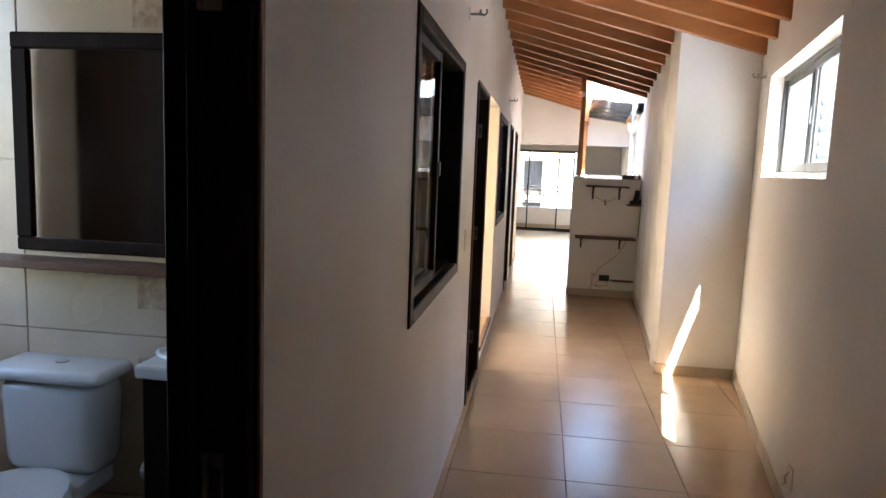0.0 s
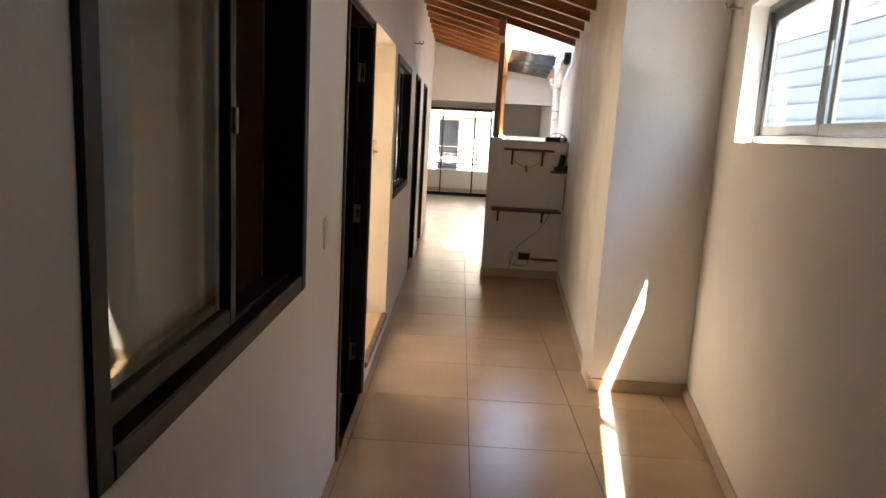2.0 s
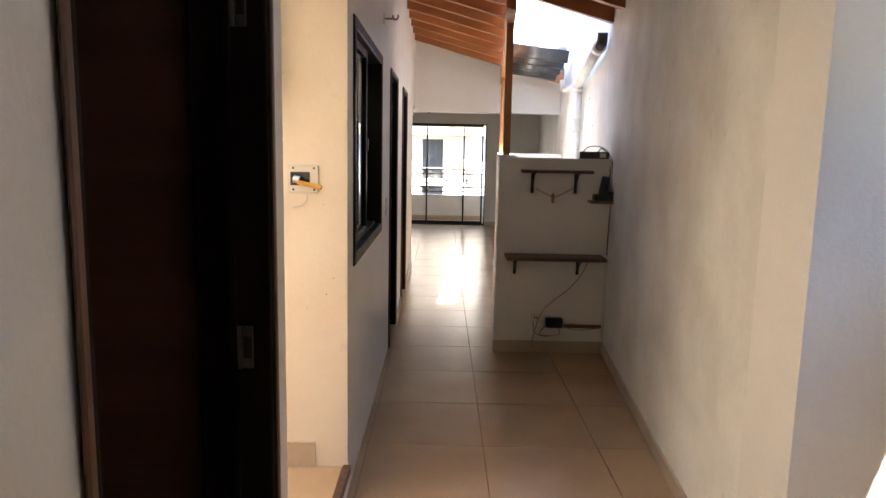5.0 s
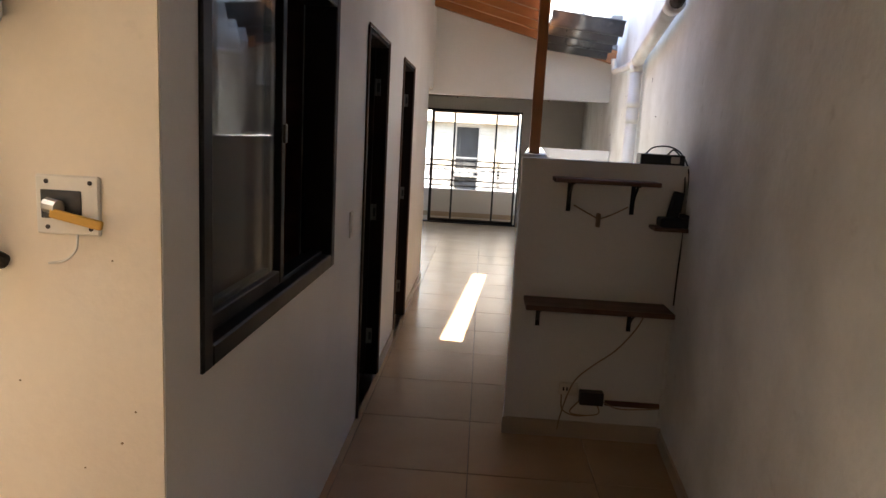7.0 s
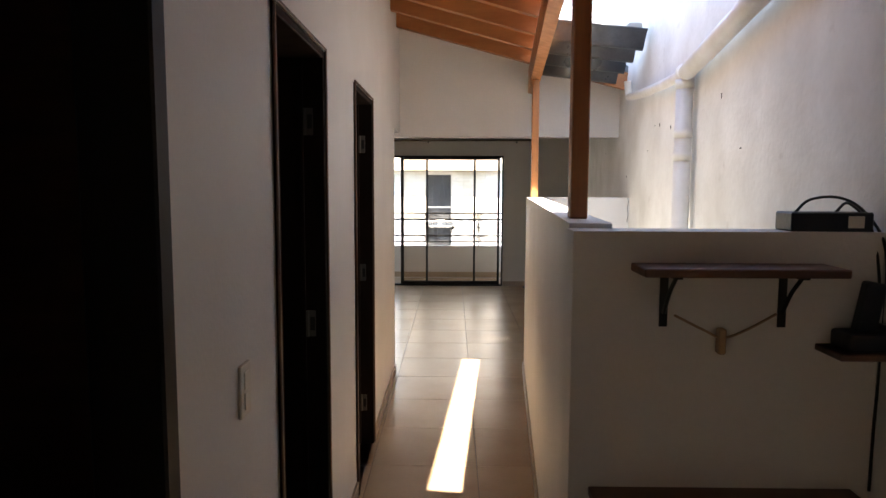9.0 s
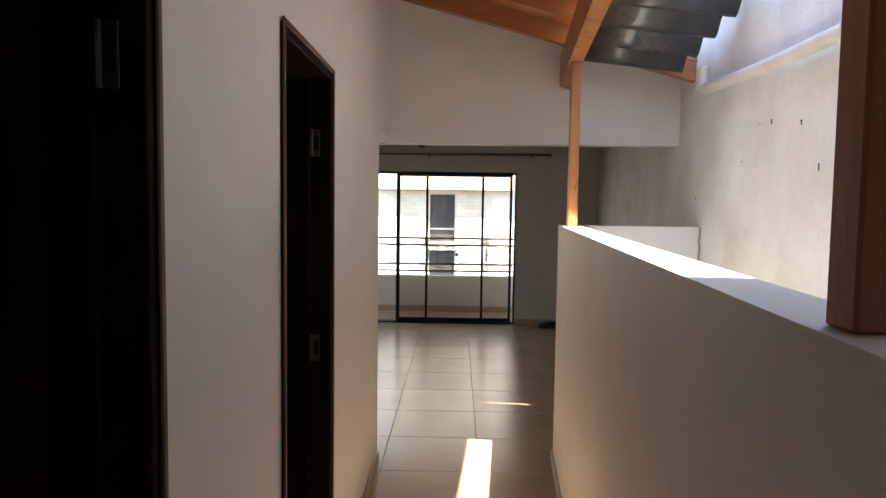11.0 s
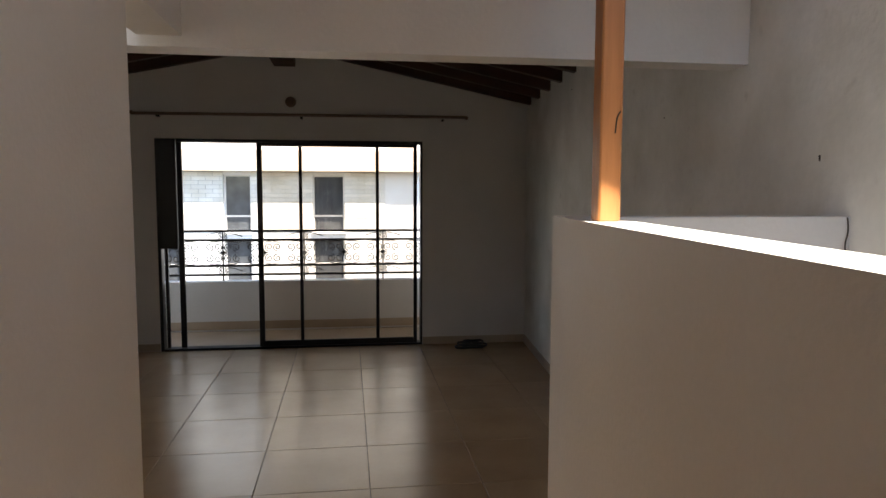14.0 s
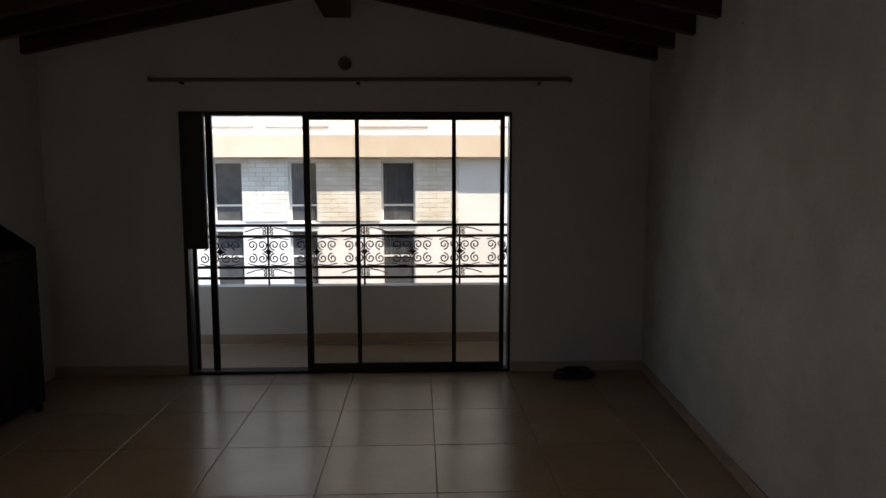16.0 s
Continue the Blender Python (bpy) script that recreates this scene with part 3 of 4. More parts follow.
part("door_frame", rbox(DX[0] + 0.03, DX[1] - 0.018, FRONT_Y - 0.01, FRONT_Y + 0.10, 1.985, 2.015, 0.003), BLACK, SD)
part("sill_track", rbox(DX[0] + 0.03, DX[1] - 0.018, FRONT_Y - 0.01, FRONT_Y + 0.10, 0.0, 0.022, 0.003), BLACK, SD)
for yy, a, b, mids in ((FRONT_Y + 0.02, -0.33, 1.205, (0.078, 0.815)), (FRONT_Y + 0.062, -1.20, -0.29, ())):
    lf = part("sash", rbox(a, a + (0.05 if mids else 0.03), yy - 0.014, yy + 0.014, 0.022, 1.985, 0.003), BLACK, SD)
    part("stile", rbox(b - 0.035, b, yy - 0.014, yy + 0.014, 0.022, 1.985, 0.003), BLACK, lf)
    if mids:
        part("rail", rbox(a + 0.05, b - 0.035, yy - 0.013, yy + 0.013, 0.022, 0.075, 0.003), BLACK, lf)
        part("rail", rbox(a + 0.05, b - 0.035, yy - 0.013, yy + 0.013, 1.955, 1.985, 0.003), BLACK, lf)
    for mx in mids:
        part("mullion", rbox(mx - 0.016, mx + 0.016, yy - 0.012, yy + 0.012, 0.075, 1.955, 0.003), BLACK, lf)
    if mids:
        bm = bmesh.new()
        box(bm, a + 0.048, b - 0.033, yy - 0.002, yy + 0.002, 0.07, 1.96)
        part("pane", bm, GLASS_BRONZE, lf).visible_shadow = False
        part("handle", rbox(b - 0.03, b - 0.012, yy - 0.03, yy - 0.014, 1.05, 1.13, 0.003), BLACK, lf)
part("stile", rbox(-1.07, -1.02, FRONT_Y + 0.048, FRONT_Y + 0.076, 0.022, 1.985, 0.003), BLACK, SD)
bm = rbox(-1.225, -1.05, FRONT_Y - 0.055, FRONT_Y - 0.012, 0.985, 2.01, 0.008, 2)
tagged(link("shutter_panel", bm, BLACK), "black panel hung over the edge of the balcony door", "shutter")

# curtain rod over the balcony door
ROD = thing("curtain_rod", "faded brown wooden curtain rod on the gable wall", "curtain rod")
bm = bmesh.new()
rod(bm, (-1.42, FRONT_Y - 0.075, 2.235), (1.68, FRONT_Y - 0.075, 2.25), 0.014)
part("rod", bm, ROD_WOOD, ROD, smooth=True)
for x in (-1.42, 1.68):
    bm = bmesh.new()
    bmesh.ops.create_uvsphere(bm, u_segments=12, v_segments=8, radius=0.019, matrix=Matrix.Translation((x, FRONT_Y - 0.075, 2.2425)))
    part("finial", bm, ROD_WOOD, ROD, smooth=True)
for x in (-1.2, 0.1, 1.45):
    part("bracket", rbox(x - 0.01, x + 0.01, FRONT_Y - 0.075, FRONT_Y - 0.001, 2.21, 2.228, 0.002), BLACK, ROD)
LH = thing("lamp_holder", "small brown round lamp holder on the gable wall", "lamp holder")
bm = bmesh.new()
rod(bm, (0.0, FRONT_Y - 0.02, 2.37), (0.0, FRONT_Y, 2.37), 0.05, 20)
part("base", bm, ROD_WOOD, LH)
bm = bmesh.new()
rod(bm, (0.0, FRONT_Y - 0.06, 2.37), (0.0, FRONT_Y - 0.02, 2.37), 0.022, 16)
part("socket", bm, ROD_WOOD, LH)


# ---- balcony ----
bm = bmesh.new()
box(bm, -2.5, 2.6, FRONT_Y + 0.14, 18.30, -0.16, -0.02)
setting("balcony_floor", bm, BASE, "beige tiled balcony floor", "floor")
wall("balcony_parapet", (-2.5, 18.13), (2.6, 18.13), 0.15, -0.02, 0.53, [], FACADE, "low white balcony parapet")
skirt("baseboard_balcony", (-2.5, 18.13), (2.6, 18.13), h=0.09, side=-1)
wall("balcony_end_left", (-2.5, FRONT_Y + 0.14), (-2.5, 18.28), 0.12, -0.02, 2.6, [], FACADE, "white balcony end wall")
wall("balcony_end_right", (2.48, FRONT_Y + 0.14), (2.48, 18.28), -0.12, -0.02, 2.6, [], FACADE, "white balcony end wall")

# Panel above the door's sight line, added to keep sky light out of the room.
bm = bmesh.new()
box(bm, -2.5, 2.6, FRONT_Y + 0.14, 18.65, 2.32, 2.42)
setting("balcony_sky_blocker", bm, FACADE, "unseen white panel over the balcony that dims the living room", "ceiling")

RAIL = thing("balcony_railing", "black wrought iron railing with scrolls on the parapet", "railing")
RY = 18.2
for z in (0.60, 0.70, 0.985, 1.085):
    part("rail", rbox(-2.45, 2.45, RY - 0.012, RY + 0.012, z - 0.013, z + 0.013, 0.002), BLACK, RAIL)


def spiral(cx, cz, r0, turns, start, hand):
    pts = []
    n = int(18 * turns)
    for i in range(n + 1):
        f = i / n
        a = start + hand * f * turns * math.tau
        r = r0 * (1 - 0.8 * f)
        pts.append((cx + r * math.cos(a), 0, cz + r * math.sin(a)))
    return pts


PANEL = 0.44
bm = bmesh.new()
for sx in (-1, 1):
    for sz in (-1, 1):
        for cx in (0.075, 0.165):
            src = tube([(p[0], 0, p[2]) for p in spiral(sx * cx, sz * 0.062, 0.046, 1.4, math.pi / 2 * -sz, sx * sz)], 0.0068, 5)
            me = bpy.data.meshes.new("tmp")
            src.to_mesh(me)
            src.free()
            bm.from_mesh(me)
            bpy.data.meshes.remove(me)
    for sz in (-1, 1):
        src = tube([(sx * 0.03, 0, sz * 0.108), (sx * 0.12, 0, sz * 0.128), (sx * 0.20, 0, sz * 0.12)], 0.005, 5)
        me = bpy.data.meshes.new("tmp")
        src.to_mesh(me)
        src.free()
        bm.from_mesh(me)
        bpy.data.meshes.remove(me)
scroll_me = bpy.data.meshes.new("scroll_panel")
bm.to_mesh(scroll_me)
bm.free()
scroll_me.materials.append(BLACK)
bm = bmesh.new()
for k in range(8):
    a = k * math.tau / 8
    r = 0.045 if k % 2 == 0 else 0.028
    rod(bm, (0, 0, 0), (r * math.cos(a), 0, r * math.sin(a)), 0.016, 6, 0.005)
star_me = bpy.data.meshes.new("rosette")
bm.to_mesh(star_me)
bm.free()
star_me.materials.append(BLACK)
bm = bmesh.new()
for sx in (-1, 1):
    for sz in (-1, 1):
        src = tube([(p[0], 0, p[2]) for p in spiral(sx * 0.035, 0.0 + sz * 0.017, 0.02, 1.2, math.pi / 2, sx)], 0.006, 5)
        me = bpy.data.meshes.new("tmp")
        src.to_mesh(me)
        src.free()
        bm.from_mesh(me)
        bpy.data.meshes.remove(me)
    src = tube([(sx * 0.05, 0, 0.03), (sx * 0.12, 0, 0.02), (sx * 0.21, 0, -0.01)], 0.006, 5)
    me = bpy.data.meshes.new("tmp")
    src.to_mesh(me)
    src.free()
    bm.from_mesh(me)
    bpy.data.meshes.remove(me)
small_me = bpy.data.meshes.new("small_scroll")
bm.to_mesh(small_me)
bm.free()
small_me.materials.append(BLACK)
X0 = -0.40 - 4 * PANEL
for i in range(10):
    x = X0 + i * PANEL
    ob = new("rosette", star_me)
    ob.parent, ob.location = RAIL, (x, RY, 0.842)
    if i % 2 == 1:
        part("baluster", rbox(x - 0.009, x + 0.009, RY - 0.009, RY + 0.009, 0.53, 1.075, 0.002), BLACK, RAIL)
        for z in (0.65, 1.035):
            ob = new("small_scroll", small_me)
            ob.parent, ob.location = RAIL, (x, RY, z)
    if i < 9:
        ob = new("scroll_panel", scroll_me)
        ob.parent, ob.location = RAIL, (x + PANEL / 2, RY, 0.842)


# ---- wall fixings in the corridor ----
def switch(y, z, label):
    s = thing("light_switch", label, "light switch", "light switches", (0.0, y, z))
    part("plate", rbox(0.0005, 0.009, y - 0.036, y + 0.036, z - 0.062, z + 0.062, 0.003, 2), PLASTIC, s)
    part("rocker", rbox(0.009, 0.013, y - 0.018, y + 0.018, z - 0.045, z - 0.003, 0.002), PLASTIC, s)
    part("rocker", rbox(0.009, 0.012, y - 0.018, y + 0.018, z + 0.003, z + 0.045, 0.002), PLASTIC, s)


switch(3.785, 1.135, "ivory plastic light switch on the white wall beside the door")
switch(8.165, 1.115, "ivory plastic light switch on the white wall beside the window")


def curtain_bracket(x, y, z, side, label):
    b = thing("curtain_bracket", label, "bracket", "curtain brackets", (x, y, z))
    part("plate", rbox(min(x, x + side * 0.006), max(x, x + side * 0.006), y - 0.016, y + 0.016, z - 0.035, z + 0.035, 0.002), PLASTIC, b)
    bm = bmesh.new()
    rod(bm, (x + side * 0.006, y, z), (x + side * 0.07, y, z), 0.007, 10)
    part("arm", bm, STEEL, b)
    part("cup", tube([(x + side * (0.075 + 0.018 * math.cos(a)), y, z + 0.014 + 0.018 * math.sin(a)) for a in np.linspace(2.6, 6.9, 9)], 0.006, 6), STEEL, b)


curtain_bracket(0.0, 3.56, 2.36, 1, "small ivory curtain rod bracket over the window")
curtain_bracket(0.0, 7.92, 2.33, 1, "small ivory curtain rod bracket over the window")
curtain_bracket(right0_x(4.98), 4.98, 2.255, -1, "small ivory curtain rod bracket beside the high window")
curtain_bracket(right0_x(2.80), 2.80, 2.28, -1, "small ivory curtain rod bracket beside the high window")

o = thing("wall_outlet", "ivory plastic socket with loose cable low on the wall", "socket")
xx = right0_x(3.0)
part("plate", rbox(xx - 0.01, xx - 0.001, 2.96, 3.03, 0.16, 0.27, 0.003), PLASTIC, o)
part("cable", tube(spline([(xx - 0.012, 3.0, 0.24), (xx - 0.03, 2.99, 0.22), (xx - 0.022, 3.0, 0.19), (xx - 0.03, 3.02, 0.17)]), 0.004, 6), PLASTIC, o)

# ---- shelves and clutter on the half wall ----
SY = 8.45


def bracket_part(parent, x, z, reach, drop):
    b = part("bracket", rbox(x - 0.011, x + 0.011, SY - 0.006, SY - 0.0005, z - drop, z, 0.001), BLACK, parent, "black steel bracket")
    part("arm", rbox(x - 0.011, x + 0.011, SY - reach, SY - 0.006, z - 0.006, z, 0.001), BLACK, b)
    part("brace", tube(spline([(x, SY - 0.006, z - drop * 0.75), (x, SY - reach * 0.4, z - drop * 0.35), (x, SY - reach * 0.8, z - 0.008)]), 0.006, 6), BLACK, b)


S1 = thing("wall_shelf", "long brown laminate shelf on black brackets, empty", "shelf", "shelves on the half wall")
part("board", rbox(0.865, 1.585, SY - 0.215, SY - 0.001, 0.735, 0.760, 0.003), SHELF, S1)
for x in (0.945, 1.415):
    bracket_part(S1, x, 0.734, 0.17, 0.13)
S2 = thing("wall_shelf", "short brown laminate shelf on black brackets, empty", "shelf", "shelves on the half wall")
part("board", rbox(0.965, 1.475, SY - 0.14, SY - 0.001, 1.362, 1.384, 0.003), SHELF, S2)
for x in (1.055, 1.372):
    bracket_part(S2, x, 1.361, 0.12, 0.15)
S3 = thing("corner_shelf", "small brown shelf in the corner carrying a black telephone", "shelf")
part("board", rbox(1.465, 1.645, SY - 0.13, SY - 0.001, 1.150, 1.168, 0.003), SHELF, S3)
PH = thing("telephone", "black cordless telephone on its cradle", "telephone", at=(1.555, SY - 0.06, 1.168))
bm = rbox(1.495, 1.635, SY - 0.115, SY - 0.015, 1.168, 1.215, 0.01, 2)
part("cradle", bm, BLACKPL, PH)
bm = rbox(1.530, 1.585, SY - 0.075, SY - 0.04, 1.205, 1.345, 0.009, 2)
bmesh.ops.rotate(bm, cent=(1.557, SY - 0.057, 1.205), matrix=Matrix.Rotation(0.18, 3, "Y"), verts=bm.verts[:])
part("handset", bm, BLACKPL, PH)
part("keypad", rbox(1.595, 1.628, SY - 0.118, SY - 0.05, 1.2155, 1.235, 0.003), BLACKPL, PH)
RT = thing("router_box", "flat black electronic box with a looped cable on the half wall", "router", at=(1.5, 8.51, STUB))
part("case", rbox(1.395, 1.615, 8.465, 8.56, STUB, STUB + 0.052, 0.004), BLACKPL, RT)
part("label_plate", rbox(1.545, 1.588, 8.4625, 8.4648, STUB + 0.01, STUB + 0.042, 0.0008), PLASTIC, RT, "pale sticker")
part("cable", tube(spline([(1.43, 8.52, STUB + 0.05), (1.47, 8.52, STUB + 0.085), (1.55, 8.52, STUB + 0.09), (1.61, 8.50, STUB + 0.05), (1.635, 8.44, STUB - 0.05), (1.637, 8.435, 1.2), (1.63, 8.435, 0.95), (1.628, 8.435, 0.76)]), 0.0042, 6), BLACKPL, RT, "black looped cable")
part("cable", tube(spline([(1.54, 8.52, STUB + 0.05), (1.57, 8.51, STUB + 0.075), (1.61, 8.47, STUB + 0.01), (1.62, 8.44, 1.36), (1.60, 8.40, 1.24)]), 0.004, 6), BLACKPL, RT)
CC = thing("cable_conduit", "white plastic cable trunking in the corner", "conduit")
part("channel", rbox(1.615, 1.645, SY - 0.014, SY - 0.0005, 0.09, 0.72, 0.002), PVC, CC)
part("channel", rbox(1.33, 1.615, SY - 0.016, SY - 0.0005, 0.195, 0.222, 0.002), SHELF, CC, "brown horizontal trunking")
OU = thing("wall_outlet", "white double socket with a black adapter plugged in", "socket")
part("plate", rbox(1.085, 1.185, SY - 0.009, SY - 0.0005, 0.235, 0.305, 0.003), PLASTIC, OU)
for x in (1.11, 1.128):
    part("slot", rbox(x - 0.004, x + 0.004, SY - 0.0105, SY - 0.0088, 0.26, 0.28, 0.0005), BLACKPL, OU)
part("adapter", rbox(1.192, 1.315, SY - 0.06, SY - 0.001, 0.205, 0.275, 0.006, 2), BLACKPL, OU, "black power adapter")
WR = thing("loose_cables", "thin beige cables hanging loose on the half wall", "cable")
for pts in ([(1.50, 8.43, 0.73), (1.45, 8.43, 0.62), (1.36, 8.435, 0.50), (1.25, 8.435, 0.41), (1.17, 8.435, 0.33), (1.13, 8.43, 0.24), (1.10, 8.425, 0.12), (1.09, 8.42, 0.05)],
            [(1.20, 8.43, 0.22), (1.15, 8.43, 0.15), (1.22, 8.43, 0.135), (1.30, 8.43, 0.15), (1.29, 8.43, 0.20)],
            [(1.10, 8.438, 0.24), (1.11, 8.43, 0.16), (1.18, 8.43, 0.13), (1.27, 8.43, 0.14)],
            [(1.31, 8.43, 0.22), (1.40, 8.43, 0.185), (1.52, 8.43, 0.19), (1.61, 8.43, 0.20)],
            [(1.08, 8.43, 1.245), (1.16, 8.43, 1.205), (1.21, 8.43, 1.185), (1.27, 8.43, 1.205), (1.35, 8.43, 1.25)]):
    part("cable", tube(spline(pts), 0.0036, 6), WIRE, WR)
HK = thing("wall_hook", "small tan plastic hook on the half wall", "hook")
part("body", rbox(1.198, 1.218, SY - 0.03, SY - 0.0005, 1.14, 1.21, 0.004), WIRE, HK)

# ---- stairwell: rain pipes and sheet roofing ----
DP = thing("rain_pipe", "white plastic rain pipe with joints on the plastered wall", "pipe")
J = Vector((right_x(10.35) - 0.06, 10.35, 2.18))
bm = bmesh.new()
rod(bm, (right_x(9.0) - 0.07, 9.0, 2.33), J, 0.045, 20)
part("sloping_pipe", bm, PVC, DP, smooth=True)
bm = bmesh.new()
rod(bm, J + Vector((0, 0, 0.03)), (J.x, J.y, -1.2), 0.045, 20)
part("down_pipe", bm, PVC, DP, smooth=True)
for z in (2.10, 1.84, 1.72):
    bm = bmesh.new()
    rod(bm, (J.x, J.y, z), (J.x, J.y, z + 0.05), 0.049, 20)
    part("collar", bm, PVC, DP, smooth=True)
bm = bmesh.new()
bmesh.ops.create_uvsphere(bm, u_segments=16, v_segments=10, radius=0.055, matrix=Matrix.Translation(J))
part("elbow", bm, PVC, DP, smooth=True)
E2 = Vector((right_x(12.1) - 0.05, 12.1, 2.30))
part("branch_pipe", tube(spline([J, (right_x(11.2) - 0.05, 11.2, 2.215), E2 + Vector((0, -0.08, -0.03)), E2, E2 + Vector((-0.01, 0.0, 0.1))]), 0.03, 14), PVC, DP, smooth=True)
bm = bmesh.new()
rod(bm, (right_x(9.0) - 0.07, 8.93, 2.34), (right_x(9.0) - 0.07, 9.02, 2.33), 0.053, 20)
part("collar", bm, PVC, DP, smooth=True)
GU = thing("gutter_outlet", "dark roof gutter outlet feeding the rain pipe", "gutter")
part("outlet", tube(spline([(right_x(9.0) - 0.07, 8.94, 2.34), (right_x(9.0) - 0.07, 8.88, 2.36), (right_x(9.0) - 0.07, 8.86, 2.43)]), 0.04, 12), RUST, GU)

# corrugated sheets that reach out over the stairwell
def sheet(ya, yb, name, label):
    bm = bmesh.new()
    ny, nx = int((yb - ya) / 0.0225), 2
    x0, x1 = plate_x(12.0) + 0.04, right_x(11.6) - 0.06
    rows = []
    for k in range(ny + 1):
        y = ya + (yb - ya) * k / ny
        dz = 0.05 * math.cos((y - ya) / 0.26 * math.tau)
        rows.append([[bm.verts.new((x, y - 0.10 * (x - x0), 2.685 - 0.13 * (x - x0) - 0.15 * (y - ya) + dz + t)) for t in (0, 0.007)] for x in (x0, x1)])
    for a, b in zip(rows, rows[1:]):
        for t in (0, 1):
            bm.faces.new((a[0][t], a[1][t], b[1][t], b[0][t]))
        for e in (0, 1):
            bm.faces.new((a[e][0], a[e][1], b[e][1], b[e][0]))
    for r in (rows[0], rows[-1]):
        bm.faces.new((r[0][0], r[0][1], r[1][1], r[1][0]))
    return tagged(link(name, bm, ZINC, True), label, "roof sheet")


sheet(11.50, 12.47, "corrugated_sheet", "grey corrugated roofing sheet over the stairwell edge")
random.seed(9)
bm = bmesh.new()
bmesh.ops.create_icosphere(bm, subdivisions=3, radius=0.07)
for w in bm.verts:
    w.co *= 1 + 0.25 * noise.noise(w.co * 14)
    w.co.z *= 0.7
bm.transform(Matrix.Translation((1.50, 11.60, 2.72)))
tagged(link("mortar_lump", bm, CONC), "grey mortar lump lying on the roofing sheet", "mortar")
bm = rbox(1.70, 1.80, 11.50, 11.72, 2.635, 2.715, 0.015, 2)
tagged(link("ridge_tile_piece", bm, CONC), "broken grey roof tile piece on the sheet", "roof tile")

# ---- laundry recess ----
LY = 6.26
WH = thing("water_heater", "white gas water heater with a round dial on the laundry wall", "water heater")
HEATER_SHIFT = 0.045
part("case", rbox(-0.72, -0.335, LY - 0.15, LY - 0.001, 1.715, 2.28, 0.018, 3), CERAMIC, WH)
part("side_panel", rbox(-0.335, -0.331, LY - 0.11, LY - 0.02, 1.76, 2.2, 0.001), PLASTIC, WH)
for k in range(4):
    part("vent_slot", rbox(-0.3315, -0.3295, LY - 0.10 + 0.018 * k, LY - 0.094 + 0.018 * k, 1.80, 1.90, 0.0005), BLACKPL, WH)
bm = bmesh.new()
rod(bm, (-0.50, LY - 0.175, 1.80), (-0.50, LY - 0.15, 1.80), 0.034, 24, 0.038)
k = part("dial", bm, PLASTIC, WH, "ivory turning dial")
part("grip", rbox(-0.508, -0.492, LY - 0.188, LY - 0.175, 1.772, 1.828, 0.003), PLASTIC, k)
bm = bmesh.new()
bmesh.ops.create_cone(bm, cap_ends=True, segments=24, radius1=0.03, radius2=0.03, depth=0.004, matrix=Matrix.Translation((-0.56, LY - 0.152, 1.765)) @ Matrix.Rotation(math.pi / 2, 4, "X") @ Matrix.Diagonal((1.3, 0.8, 1, 1)))
part("badge", bm, RUST, WH, "dark oval badge")
GP = thing("heater_pipes", "yellow gas hose and pale water hoses with dark fittings", "pipes")
hy = LY - 0.07
for pts, m in (([(-0.545, hy, 1.68), (-0.53, hy, 1.55), (-0.505, hy, 1.43), (-0.50, hy, 1.38)], YELLOW),
               ([(-0.485, hy - 0.01, 1.67), (-0.50, hy - 0.02, 1.57), (-0.54, hy - 0.02, 1.45), (-0.57, hy - 0.01, 1.35)], HOSE),
               ([(-0.43, hy, 1.66), (-0.425, hy, 1.55), (-0.412, hy, 1.46), (-0.41, hy, 1.40)], HOSE)):
    part("hose", tube(spline(pts), 0.0115, 8), m, GP, smooth=True)
for p, q, r, m in (((-0.548, hy, 1.714), (-0.545, hy, 1.655), 0.017, RUST), ((-0.484, hy, 1.714), (-0.485, hy, 1.665), 0.019, RUST), ((-0.432, hy, 1.714), (-0.43, hy, 1.645), 0.017, RUST),
                   ((-0.50, hy, 1.39), (-0.497, hy, 1.345), 0.018, RUST), ((-0.41, hy, 1.41), (-0.402, hy, 1.355), 0.018, RUST), ((-0.57, hy, 1.355), (-0.585, hy, 1.30), 0.017, RUST),
                   ((-0.402, hy, 1.35), (-0.392, hy, 1.305), 0.019, REDV), ((-0.49, hy, 1.33), (-0.40, hy, 1.325), 0.014, PVC), ((-0.50, hy, 1.345), (-0.47, hy + 0.03, 1.325), 0.02, RUST),
                   ((-0.392, hy, 1.30), (-0.365, hy + 0.066, 1.265), 0.016, RUST), ((-0.587, hy, 1.30), (-0.57, hy + 0.066, 1.285), 0.015, BRASS)):
    bm = bmesh.new()
    rod(bm, p, q, r, 10)
    part("fitting", bm, m, GP)
for g in (WH, GP):
    g.location.x += HEATER_SHIFT
GV = thing("gas_valve_box", "white valve plate with an orange lever on the laundry wall", "valve")
part("plate", rbox(-0.225, -0.115, LY - 0.012, LY - 0.0005, 1.335, 1.435, 0.003), PLASTIC, GV)
part("recess", rbox(-0.215, -0.145, LY - 0.0145, LY - 0.0118, 1.362, 1.41, 0.001), BLACKPL, GV)
bm = bmesh.new()
rod(bm, (-0.20, LY - 0.022, 1.385), (-0.175, LY - 0.03, 1.382), 0.013, 10)
part("valve", bm, STEEL, GV)
bm = rbox(-0.185, -0.095, LY - 0.042, LY - 0.030, 1.366, 1.382, 0.004, 2)
bmesh.ops.rotate(bm, cent=(-0.185, LY - 0.03, 1.382), matrix=Matrix.Rotation(0.2, 3, "Y"), verts=bm.verts[:])
part("lever", bm, YELLOW, GV, "orange lever")
